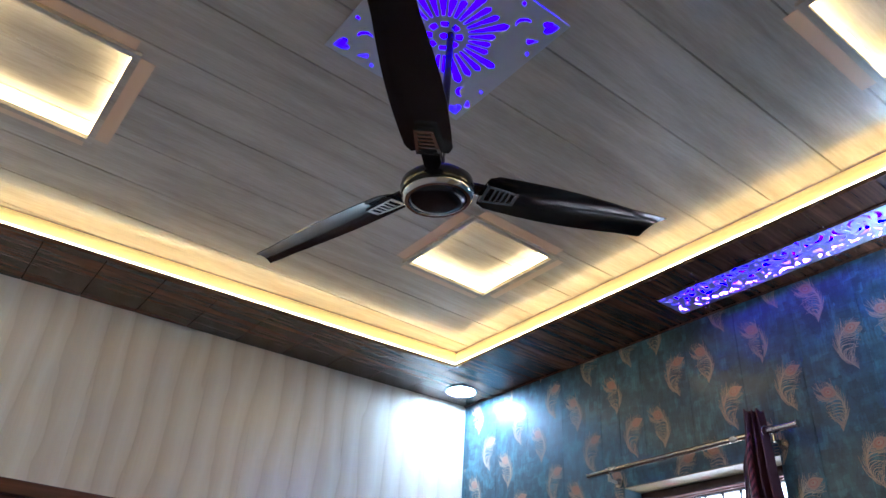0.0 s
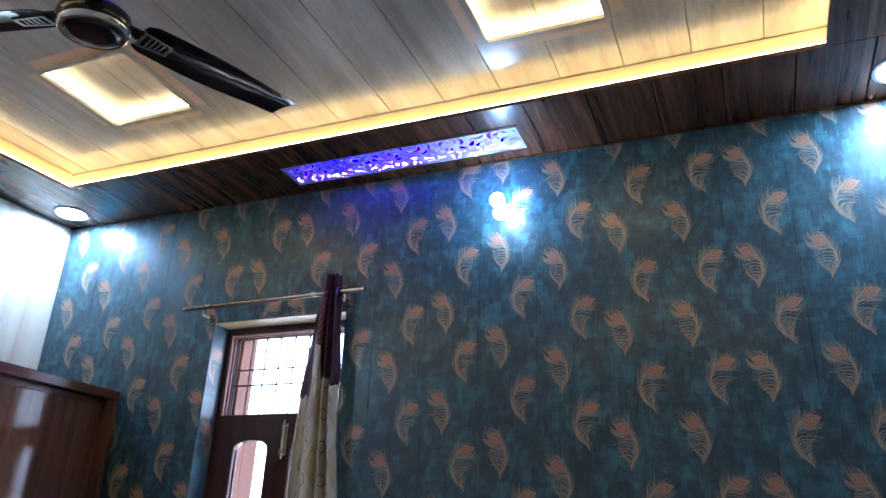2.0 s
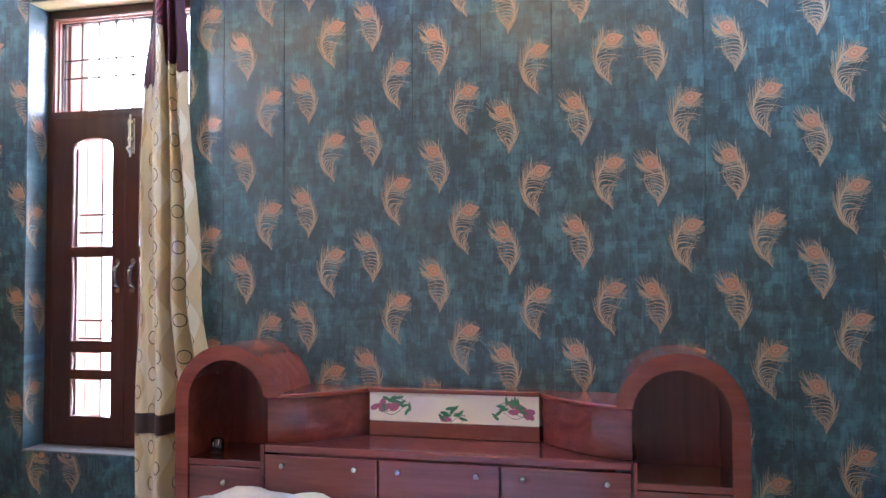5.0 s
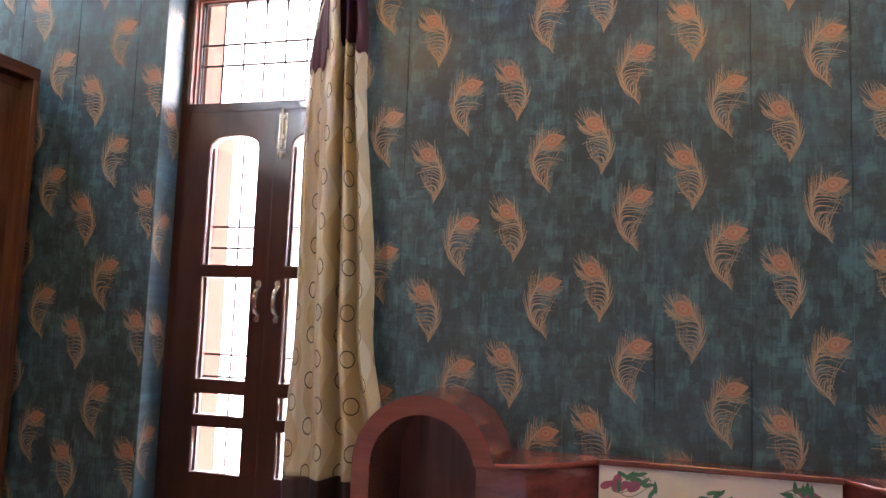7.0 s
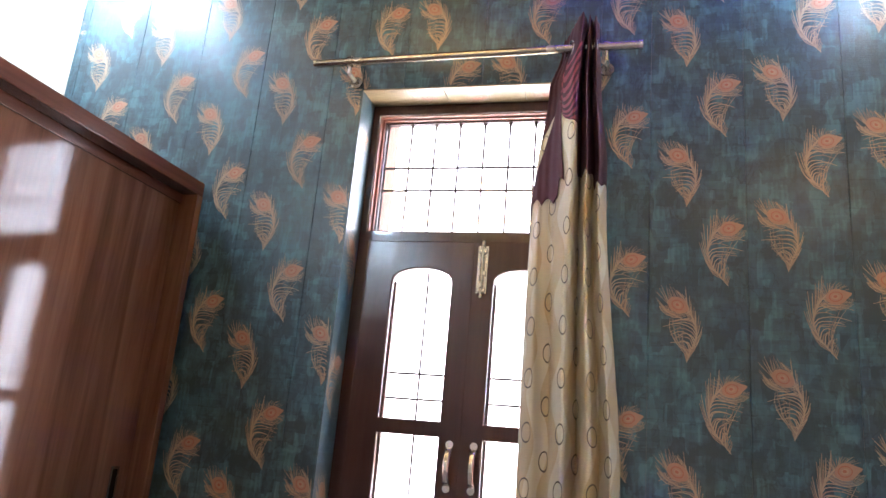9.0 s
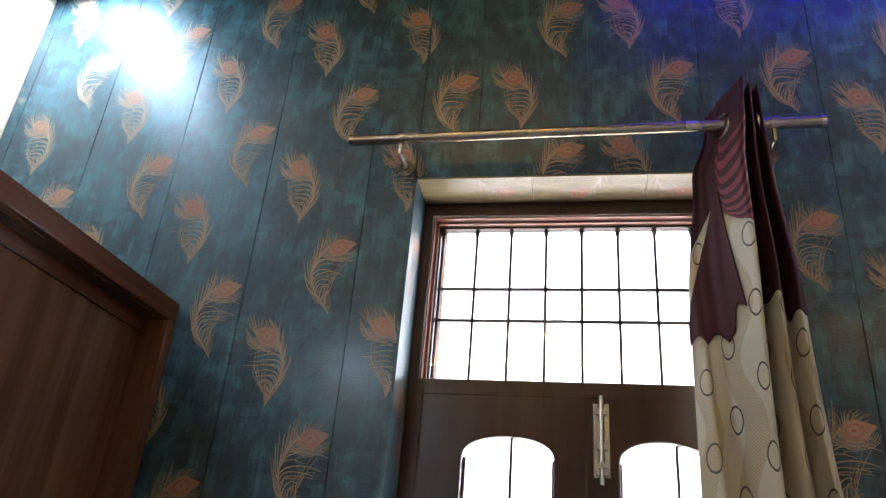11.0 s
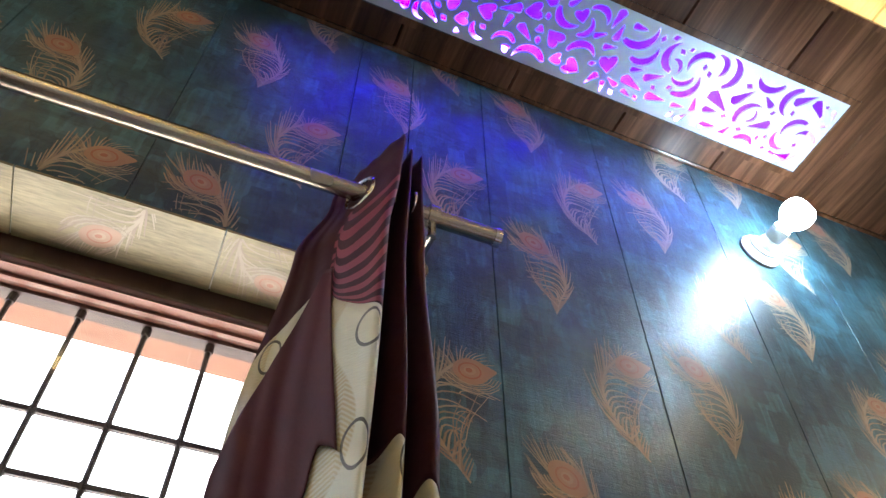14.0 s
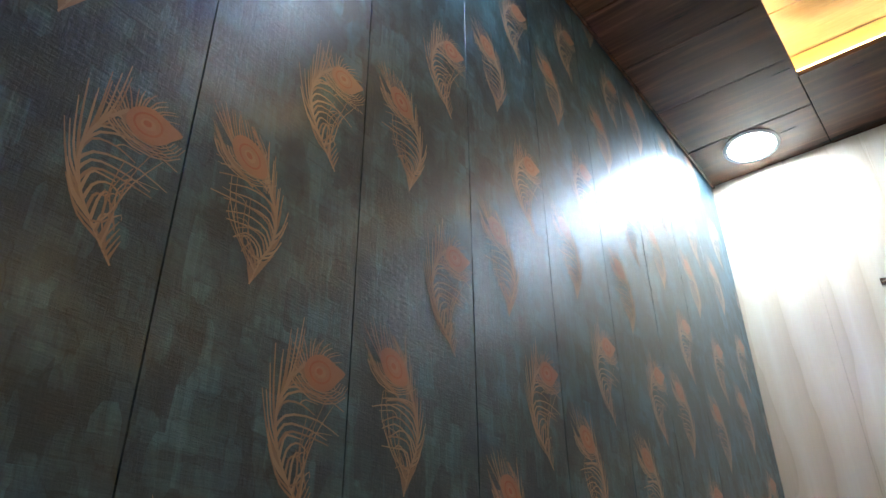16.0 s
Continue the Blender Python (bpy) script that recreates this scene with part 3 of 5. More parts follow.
def hook(cx, cy, ang, size, flip=1):
    """A fat comma."""
    out, inn = [], []
    for i in range(11):
        t = i / 10
        a = -0.3 + 2.5 * t
        w = size * 0.30 * math.sin(math.pi * min(1, t * 0.85 + 0.15)) + 0.0006
        r = size * 0.62
        x, y = r * math.cos(a) - r * 0.4, flip * r * math.sin(a) - flip * r * 0.5
        nx, ny = math.cos(a), flip * math.sin(a)
        out.append((x + nx * w * 0.5, y + ny * w * 0.5))
        inn.append((x - nx * w * 0.5, y - ny * w * 0.5))
    ca, sa = math.cos(ang), math.sin(ang)
    return [(cx + x * ca - y * sa, cy + x * sa + y * ca) for x, y in out + inn[::-1]]


def heart(cx, cy, ang, s):
    pts = []
    for i in range(16):
        a = 2 * math.pi * i / 16
        x = 0.8 * math.sin(a) ** 3
        y = (13 * math.cos(a) - 5 * math.cos(2 * a) - 2 * math.cos(3 * a)) / 17
        pts.append((x * s * 0.5, y * s * 0.5))
    ca, sa = math.cos(ang), math.sin(ang)
    return [(cx + x * ca - y * sa, cy + x * sa + y * ca) for x, y in pts]


def diamond(cx, cy, ang, s):
    ca, sa = math.cos(ang), math.sin(ang)
    return [(cx + x * ca - y * sa, cy + x * sa + y * ca) for x, y in ((s * 0.5, 0), (0, s * 0.36), (-s * 0.5, 0), (0, -s * 0.36))]


def spaced(loops, gap=0.0035):
    """The rim and those cut-outs that keep clear of the rim and of one another."""
    rim = loops[0]
    lx, ly = max(p[0] for p in rim) - gap, max(p[1] for p in rim) - gap
    kept = []
    for lp in loops[1:]:
        if any(abs(p[0]) > lx or abs(p[1]) > ly for p in lp):
            continue
        cx, cy = sum(p[0] for p in lp) / len(lp), sum(p[1] for p in lp) / len(lp)
        far = max(math.hypot(p[0] - cx, p[1] - cy) for p in lp)
        dense = [((a[0] * (4 - k) + b[0] * k) / 4, (a[1] * (4 - k) + b[1] * k) / 4) for a, b in zip(lp, lp[1:] + lp[:1]) for k in range(4)]
        near = [o for o in kept if math.hypot(cx - o[1], cy - o[2]) < far + o[3] + gap]
        if any(math.hypot(cx - o[1], cy - o[2]) < 0.5 * max(far, o[3]) for o in near):
            continue
        if all((p[0] - q[0]) ** 2 + (p[1] - q[1]) ** 2 > gap * gap for o in near for p in dense[::2] for q in o[0]):
            kept.append((dense, cx, cy, far))
    return [rim] + [k[0][::4] for k in kept]


def lit_box(ob, x0, x1, y0, y1, z, back):
    """Side boards and a glowing back above a cut plate."""
    bm = bmesh.new()
    for a in minus((x0 - 0.012, x1 + 0.012, y0 - 0.012, y1 + 0.012), [(x0, x1, y0, y1)]):
        box(bm, *a, z + 0.004, z + back)
    part("light_box", bm, M["white"], ob)
    bm = bmesh.new()
    box(bm, x0 - 0.012, x1 + 0.012, y0 - 0.012, y1 + 0.012, z + back, z + back + 0.006)
    part("led_panel", bm, M["purple"], ob, "glowing purple light panel")


rng = random.Random(4)
# long panel in the border
gx0, gx1, gy0, gy1 = GRILLE
cw, cl = (gx1 - gx0) / 2, (gy1 - gy0) / 2
loops = [[(-cw, -cl), (cw, -cl), (cw, cl), (-cw, cl)]]
for size, tries in ((0.062, 26), (0.050, 260), (0.040, 500), (0.030, 900), (0.020, 900)):
    for i in range(tries):
        x, yy, ang = rng.uniform(-cw, cw), rng.uniform(-cl, cl), rng.uniform(0, 6.28)
        sz = size * rng.uniform(0.88, 1.1)
        kind = rng.random()
        if (size > 0.055 or kind < 0.07) and yy > -0.1:
            loops.append(heart(x, yy, ang, sz * 0.8))
        elif size < 0.025:
            loops.append(diamond(x, yy, ang, sz * 0.9))
        elif kind < 0.68:
            loops.append(hook(x, yy, ang, sz, rng.choice((1, -1))))
        else:
            loops.append(petal(x, yy, ang, 0.0, sz * 0.95, 0.001, sz * 0.24))
cut = thing("backlit_panel", ((gx0 + gx1) / 2, (gy0 + gy1) / 2, ZC), "white fretwork panel with purple light glowing through its cut-outs", "ceiling panel")
outlined("fretwork_plate", spaced(loops, 0.0045), 0.005, M["plate"], cut, Matrix.Translation((0, 0, 0.0025)))
lit_box(cut, -cw, cw, -cl, cl, 0.0, 0.05)
bm = bmesh.new()
box(bm, cw - 0.008, cw - 0.002, -0.0035, 0.0035, 0.014, 0.026)
led_mesh = done(bm, "led", M["purple_hot"])
for i in range(40):
    led = new("led", led_mesh)
    led.parent = cut
    led.matrix_basis = pose(0, -cl + (i + 0.5) * 2 * cl / 40, 0)
bm = bmesh.new()
for a in minus((-cw - 0.014, cw + 0.014, -cl - 0.014, cl + 0.014), [(-cw, cw, -cl, cl)]):
    box(bm, *a, -0.005, -0.001)
part("frame", bm, M["soffit"], cut, "dark wood-grain edging")

# square flower panel above the fan
fx0, fx1, fy0, fy1 = FLORAL
hw, hl = (fx1 - fx0) / 2, (fy1 - fy0) / 2
loops = [[(-hw, -hl), (hw, -hl), (hw, hl), (-hw, hl)]]
loops.append([(0.013 * math.cos(a * math.pi / 8), 0.013 * math.sin(a * math.pi / 8)) for a in range(16)])
for k in range(8):
    a = k * math.pi / 4 + 0.2
    loops.append(petal(0, 0, a, 0.034, 0.055, 0.010, 0.013))
for k in range(28):
    a = k * math.pi / 14
    big = k % 7 in (0, 3)
    loops.append(petal(0, 0, a, 0.072, 0.190 if big else 0.155 + 0.018 * math.sin(a * 4), 0.0035, 0.0145 if big else 0.0118))
for sx in (1, -1):
    for sy in (1, -1):
        loops.append(heart(sx * (hw - 0.038), sy * (hl - 0.038), math.atan2(-sx, sy) + math.pi, 0.060))
        for e in (0, 1):
            ax, ay = (hw - 0.030, hl - 0.095) if e else (hw - 0.095, hl - 0.030)
            loops.append(petal(sx * ax, sy * ay, rng.uniform(0, 6.28), 0.0, 0.034, 0.002, 0.012))
            bx, by = (hw - 0.072, hl - 0.110) if e else (hw - 0.110, hl - 0.072)
            loops.append(hook(sx * bx, sy * by, math.atan2(sy, sx) + (0.9 if e else -0.9), 0.038, 1 if e else -1))
            dx, dy = (hw - 0.022, hl - 0.150) if e else (hw - 0.150, hl - 0.022)
            loops.append(diamond(sx * dx, sy * dy, 0.8, 0.022))
flower = thing("backlit_panel", ((fx0 + fx1) / 2, (fy0 + fy1) / 2, ZT), "square white panel cut with a flower, glowing purple above the fan", "ceiling panel")
outlined("fretwork_plate", spaced(loops), 0.005, M["plate"], flower, Matrix.Translation((0, 0, 0.0)))
lit_box(flower, -hw, hw, -hl, hl, 0.003, 0.06)


# ---- downlights ----
def downlight(x, y):
    d = thing("downlight", (x, y, ZC), "round white downlight, lit, set in the dark ceiling border", "downlight", "round downlights")
    bm = bmesh.new()
    lathe(bm, [(0.076, 0.0), (0.090, -0.001), (0.092, -0.005), (0.086, -0.008), (0.077, -0.006), (0.076, 0.0)], 48)
    part("trim_ring", bm, M["white"], d, smooth=True)
    bm = bmesh.new()
    lathe(bm, [(0.0, -0.005), (0.05, -0.0052), (0.0765, -0.004), (0.0765, -0.001), (0.0, -0.001)], 48)
    part("diffuser", bm, M["down"], d, "glowing cool white diffuser", True)


downlight(2.612, 3.352)
downlight(2.598, -0.655)
# unseen lamp, added to brighten the north wall
downlight(-0.62, 3.60)


# ---- window ----
def rect(a0, a1, b0, b1):
    return [(a0, b0), (a1, b0), (a1, b1), (a0, b1)]


window = tagged(new("window_1"), "tall brown double window with a barred light above and one leaf pair shut", "window", kind="structure")
FX = 2.900                       # room face of the fixed frame
outlined("window_frame", [rect(-WY1, -WY0, WZ0, WZ1), rect(-2.366, -1.671, 2.004, 2.410), rect(-2.352, -1.683, 0.628, 1.975)], 0.040, M["door"], window, on_east(FX + 0.025), 0.003, "dark brown painted frame")
bm = bmesh.new()
for a in minus((1.671, 2.366, 2.004, 2.410), [(1.677, 2.360, 2.010, 2.404)]):
    box(bm, FX + 0.012, FX + 0.047, *a)
for a in minus((1.677, 2.360, 2.010, 2.404), [(1.683, 2.354, 2.015, 2.399)]):
    box(bm, FX + 0.030, FX + 0.047, *a)
part("glazing_bead", bm, M["redwood"], window, "red-brown bead round the upper light")
bm = bmesh.new()
box(bm, FX + 0.036, FX + 0.04, 1.680, 2.357, 2.0125, 2.4015)
p = part("pane", bm, M["glass"], window)
p.visible_shadow = False


def arch(a0, a1, b0, b1, rise):
    """A light with a low curved head."""
    pts = [(a0, b0), (a1, b0)]
    w = (a1 - a0) / 2
    for i in range(13):
        t = math.pi * i / 12
        pts.append(((a0 + a1) / 2 + w * math.cos(t), b1 + rise * math.sin(t) ** 0.75))
    return pts


def leaf(y_hinge, y_meet, name_label):
    s0, s1 = sorted((-y_hinge, -y_meet))
    if y_hinge > y_meet:
        g0, g1 = s0 + 0.088, s1 - 0.060
    else:
        g0, g1 = s0 + 0.060, s1 - 0.088
    holes = [arch(g0, g1, 1.432, 1.842, 0.052), rect(g0, g1, 1.040, 1.396), rect(g0, g1, 0.921, 1.000), rect(g0, g1, 0.730, 0.889)]
    ob = outlined("window_leaf", [rect(s0 + 0.002, s1 - 0.002, 0.630, 1.972)] + holes, 0.034, M["door"], window, on_east(FX + 0.024), 0.004, name_label)
    bm = bmesh.new()
    for b0, b1 in ((1.42, 1.90), (1.03, 1.40), (0.915, 1.005), (0.725, 0.895)):
        box(bm, FX + 0.025, FX + 0.028, -g1 - 0.008, -g0 + 0.008, b0, b1)
    g = part("pane", bm, M["glass"], ob)
    g.visible_shadow = False
    bm = bmesh.new()
    for b0, b1 in ((1.432, 1.85), (1.040, 1.396), (0.921, 1.000), (0.730, 0.889)):
        box(bm, FX + 0.030, FX + 0.044, -g1 - 0.004, -g1 + 0.010, b0, b1)
        box(bm, FX + 0.030, FX + 0.044, -g0 - 0.010, -g0 + 0.004, b0, b1)
    part("glazing_bead", bm, M["redwood"], ob)
    return ob


left_leaf = leaf(2.352, 2.008, "brown painted leaf with a curved-headed light")
right_leaf = leaf(1.683, 2.008, "brown painted leaf with a curved-headed light")


def pull(parent, y, z0, z1):
    bm = bmesh.new()
    n = 12
    prev = None
    for i in range(n + 1):
        t = i / n
        z = z0 + (z1 - z0) * t
        x = FX + 0.004 - 0.030 * math.sin(math.pi * t) ** 0.6
        w = 0.0085 if 0.1 < t < 0.9 else 0.011
        ring = [bm.verts.new((x + dx, y + dy, z)) for dx, dy in ((0, -w), (-0.006, -w * 0.6), (-0.006, w * 0.6), (0, w))]
        if prev:
            for k in range(4):
                bm.faces.new((prev[k], prev[(k + 1) % 4], ring[(k + 1) % 4], ring[k]))
        else:
            bm.faces.new(ring)
        prev = ring
    bm.faces.new(prev)
    for z in (z0 - 0.008, z1 + 0.008):
        cyl(bm, (FX + 0.006, y, z), (FX - 0.002, y, z), 0.012, 0.011, 14)
    part("handle", bm, M["chrome"], parent, "polished steel bow handle", True)


pull(left_leaf, 2.037, 1.262, 1.366)
pull(right_leaf, 1.966, 1.262, 1.366)
bm = bmesh.new()
box(bm, FX - 0.002, FX + 0.007, 1.963, 1.995, 1.815, 1.962, 0.001)
cyl(bm, (FX - 0.008, 1.979, 1.80), (FX - 0.008, 1.979, 1.976), 0.006, seg=12)
for z in (1.825, 1.875, 1.945):
    box(bm, FX - 0.012, FX, 1.967, 1.991, z - 0.007, z + 0.007, 0.001)
cyl(bm, (FX - 0.006, 1.979, 1.835), (FX - 0.028, 1.979, 1.835), 0.005, 0.007, 10)
part("bolt", bm, M["steel"], right_leaf, "steel tower bolt")

# outer masonry round the window, painted peach
bm = bmesh.new()
for a in minus((WY0 - 0.25, WY1 + 0.25, WZ0 - 0.2, WZ1 + 0.16), [(WY0 + 0.02, WY1 - 0.02, WZ0 + 0.01, WZ1 + 0.040)]):
    box(bm, XE + 0.23, XE + 0.34, *a)
for a in ((WY0 - 0.25, WY0 + 0.02), (WY1 - 0.02, WY1 + 0.25)):
    box(bm, XE + 0.342, XE + 0.45, *a, WZ0 - 0.2, 1.99)
# the reveal between the frame and the outer face
box(bm, FX + 0.072, XE + 0.229, WY0 + 0.002, WY1 - 0.002, WZ1 - 0.006, WZ1 - 0.001)
for a in ((WY0 + 0.001, WY0 + 0.006), (WY1 - 0.006, WY1 - 0.001)):
    box(bm, FX + 0.072, XE + 0.229, *a, WZ0 + 0.002, WZ1 - 0.007)
part("outer_surround", bm, M["peach"], window, "peach painted masonry outside the window")
# iron grille outside the glass: a flat rim, round uprights with forged collars, flat cross bars
GX = 2.957
bm = bmesh.new()
for a in minus((1.652, 2.383, 0.618, 2.418), [(1.686, 2.351, 0.640, 2.394)]):
    box(bm, FX + 0.048, FX + 0.070, *a)
part("grille_rim", bm, M["iron"], window)
for i in range(8):
    bm = bmesh.new()
    yb = 2.263 - 0.0825 * i + 0.0825
    cyl(bm, (GX, yb, 2.0), (GX, yb, 2.396), 0.0036, seg=8)
    cyl(bm, (GX, yb, 2.380), (GX, yb, 2.396), 0.0060, seg=8)
    for z in (2.239, 2.161):
        cyl(bm, (GX, yb, z - 0.005), (GX, yb, z + 0.005), 0.0050, seg=8)
    part("upright_bar", bm, M["iron"], window)
for yb in (2.322, 2.164, 1.996, 1.828):
    bm = bmesh.new()
    cyl(bm, (GX + 0.012, yb, 0.63), (GX + 0.012, yb, 2.0), 0.0036, seg=8)
    part("upright_bar", bm, M["iron"], window)
for z in (2.239, 2.161, 2.0, 1.572, 1.497, 1.126, 1.05):
    bm = bmesh.new()
    box(bm, GX - 0.003, GX + 0.003, 1.686, 2.351, z - 0.0034, z + 0.0034)
    part("cross_bar", bm, M["iron"], window)
bm = bmesh.new()
box(bm, XE + 0.001, FX, WY0 + 0.002, WY1 - 0.002, WZ0 - 0.01, WZ0 + 0.006, 0.002)
part("window_sill", bm, M["sill"], window, "pale plastered sill")

# plain bright sky outside
bm = bmesh.new()
v = [bm.verts.new(p) for p in ((7.0, -5.0, -3.0), (7.0, 9.0, -3.0), (7.0, 9.0, 9.0), (7.0, -5.0, 9.0))]
bm.faces.new(v)
tagged(new("backdrop", done(bm, "backdrop", M["day"])), "blown-out white overcast sky outside the window", "backdrop", kind="structure")

# unseen glowing plane, added to throw warm light up onto the window head
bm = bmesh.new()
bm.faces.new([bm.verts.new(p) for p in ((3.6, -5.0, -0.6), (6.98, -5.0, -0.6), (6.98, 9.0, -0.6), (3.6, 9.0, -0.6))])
tagged(new("backdrop", done(bm, "backdrop", M["ground_glow"])), "unseen glowing sandy plane added outside to warm the window head", "backdrop", kind="structure")


# ---- ceiling fan ----
def ceiling_fan(x, y, z):
    f = thing("ceiling_fan", (x, y, z), "glossy black ceiling fan with three blades and chrome trim", "ceiling fan")
    lean = Matrix.Rotation(-0.10, 4, "Y")      # the rotor hangs a little out of level
    bm = bmesh.new()
    lathe(bm, [(0.0, 0.0), (0.05, 0.001), (0.064, 0.004), (0.069, 0.010)], 48)
    bm.transform(lean)
    part("cap", bm, M["black"], f, smooth=True)
    bm = bmesh.new()
    lathe(bm, [(0.069, 0.010), (0.072, 0.005), (0.080, 0.005), (0.086, 0.011), (0.087, 0.018), (0.080, 0.022)], 48)
    bm.transform(lean)
    part("chrome_ring", bm, M["chrome"], f, "bright chrome ring", True)
    bm = bmesh.new()
    lathe(bm, [(0.080, 0.018), (0.089, 0.022), (0.092, 0.036), (0.089, 0.054), (0.074, 0.068), (0.045, 0.076), (0.022, 0.080), (0.020, 0.150), (0.0, 0.150)], 48)
    bm.transform(lean)
    part("motor_housing", bm, M["black"], f, smooth=True)
    bm = bmesh.new()
    cyl(bm, (0, 0, 0.15), (0, 0, ZT - z + 0.05), 0.0105, seg=20)
    part("down_rod", bm, M["black"], f, smooth=True)
    for ang in (-15.0, 105.0, 225.0):
        r = lean @ Matrix.Rotation(radians(ang), 4, "Z")
        bm = bmesh.new()
        n = 22
        prev = None
        for i in range(n + 1):
            t = i / n
            rr = 0.125 + (0.642 - 0.125) * t
            half = 0.056 + 0.010 * math.sin(math.pi * min(1, t * 1.2)) - 0.012 * t
            if i == 0:
                half *= 0.80
            if i == n:
                half *= 0.93
            lead = half + 0.004 * math.sin(t * 3)
            skew = -0.018 * max(0, (t - 0.93) / 0.07)
            pitch = radians(-12)
            ring = []
            for s, up in ((-1, 0.0), (-0.5, 0.006), (0, 0.008), (0.5, 0.006), (1, 0.0)):
                yy = s * (lead if s > 0 else half)
                ring.append((rr + (skew * s if i == n else 0), yy * math.cos(pitch), 0.060 + yy * math.sin(pitch) + up))
            lo = [bm.verts.new(p) for p in ring]
            hi = [bm.verts.new((p[0], p[1], p[2] + 0.003)) for p in ring]
            loop = lo + hi[::-1]
            if prev:
                for k in range(len(loop)):
                    bm.faces.new((prev[k], prev[(k + 1) % len(loop)], loop[(k + 1) % len(loop)], loop[k]))
            else:
                bm.faces.new(loop)
            prev = loop
        bm.faces.new(prev)
        bm.transform(r)
        blade = part("blade", bm, M["black"], f, smooth=True)
        bm = bmesh.new()
        box(bm, 0.075, 0.15, -0.022, 0.022, 0.060, 0.068, 0.003)
        bm.transform(r)
        part("blade_arm", bm, M["black"], blade)
        bm = bmesh.new()
        tilt = Matrix.Translation((0, 0, 0.059)) @ Matrix.Rotation(radians(-12), 4, "X")
        for s in (-1, 1):
            vs = box(bm, 0.128, 0.212, s * 0.027 - 0.004, s * 0.027 + 0.004, -0.006, 0.002)
            for v in vs:
                if v.co.x > 0.2:
                    v.co.y -= s * 0.008
        box(bm, 0.124, 0.134, -0.031, 0.031, -0.006, 0.002)
        box(bm, 0.206, 0.216, -0.023, 0.023, -0.006, 0.002)
        for k in range(4):
            box(bm, 0.148 + k * 0.014, 0.154 + k * 0.014, -0.019 + k * 0.001, 0.019 - k * 0.001, -0.005, 0.001)
        bm.transform(r @ tilt)
        part("badge", bm, M["chrome"], blade, "chrome louvred badge")


ceiling_fan(1.022, 1.424, 2.612)


# ---- wall lamp: bare bulb in a holder ----
lamp = thing("wall_lamp", (XE, 0.904, 2.838), "bare glowing white bulb in a white holder on the wall", "wall lamp")
bm = bmesh.new()
lathe(bm, [(0.0, 0.0), (0.041, 0.0), (0.043, 0.005), (0.039, 0.011), (0.030, 0.014), (0.029, 0.019), (0.0, 0.019)], 36, axis=(-1, 0, 0.0))
part("base", bm, M["white"], lamp, smooth=True)
bm = bmesh.new()
lathe(bm, [(0.0, 0.018), (0.021, 0.018), (0.019, 0.032), (0.016, 0.038), (0.018, 0.042), (0.018, 0.066), (0.0, 0.066)], 32, axis=(-1, -0.13, 0.08))
part("holder", bm, M["white"], lamp, smooth=True)
bm = bmesh.new()
lathe(bm, [(0.0, 0.065), (0.013, 0.065), (0.016, 0.076), (0.027, 0.088), (0.0315, 0.102), (0.030, 0.117), (0.021, 0.128), (0.0, 0.133)], 36, axis=(-1, -0.13, 0.08))
part("bulb", bm, M["bulb"], lamp, "glowing cool white bulb", True)


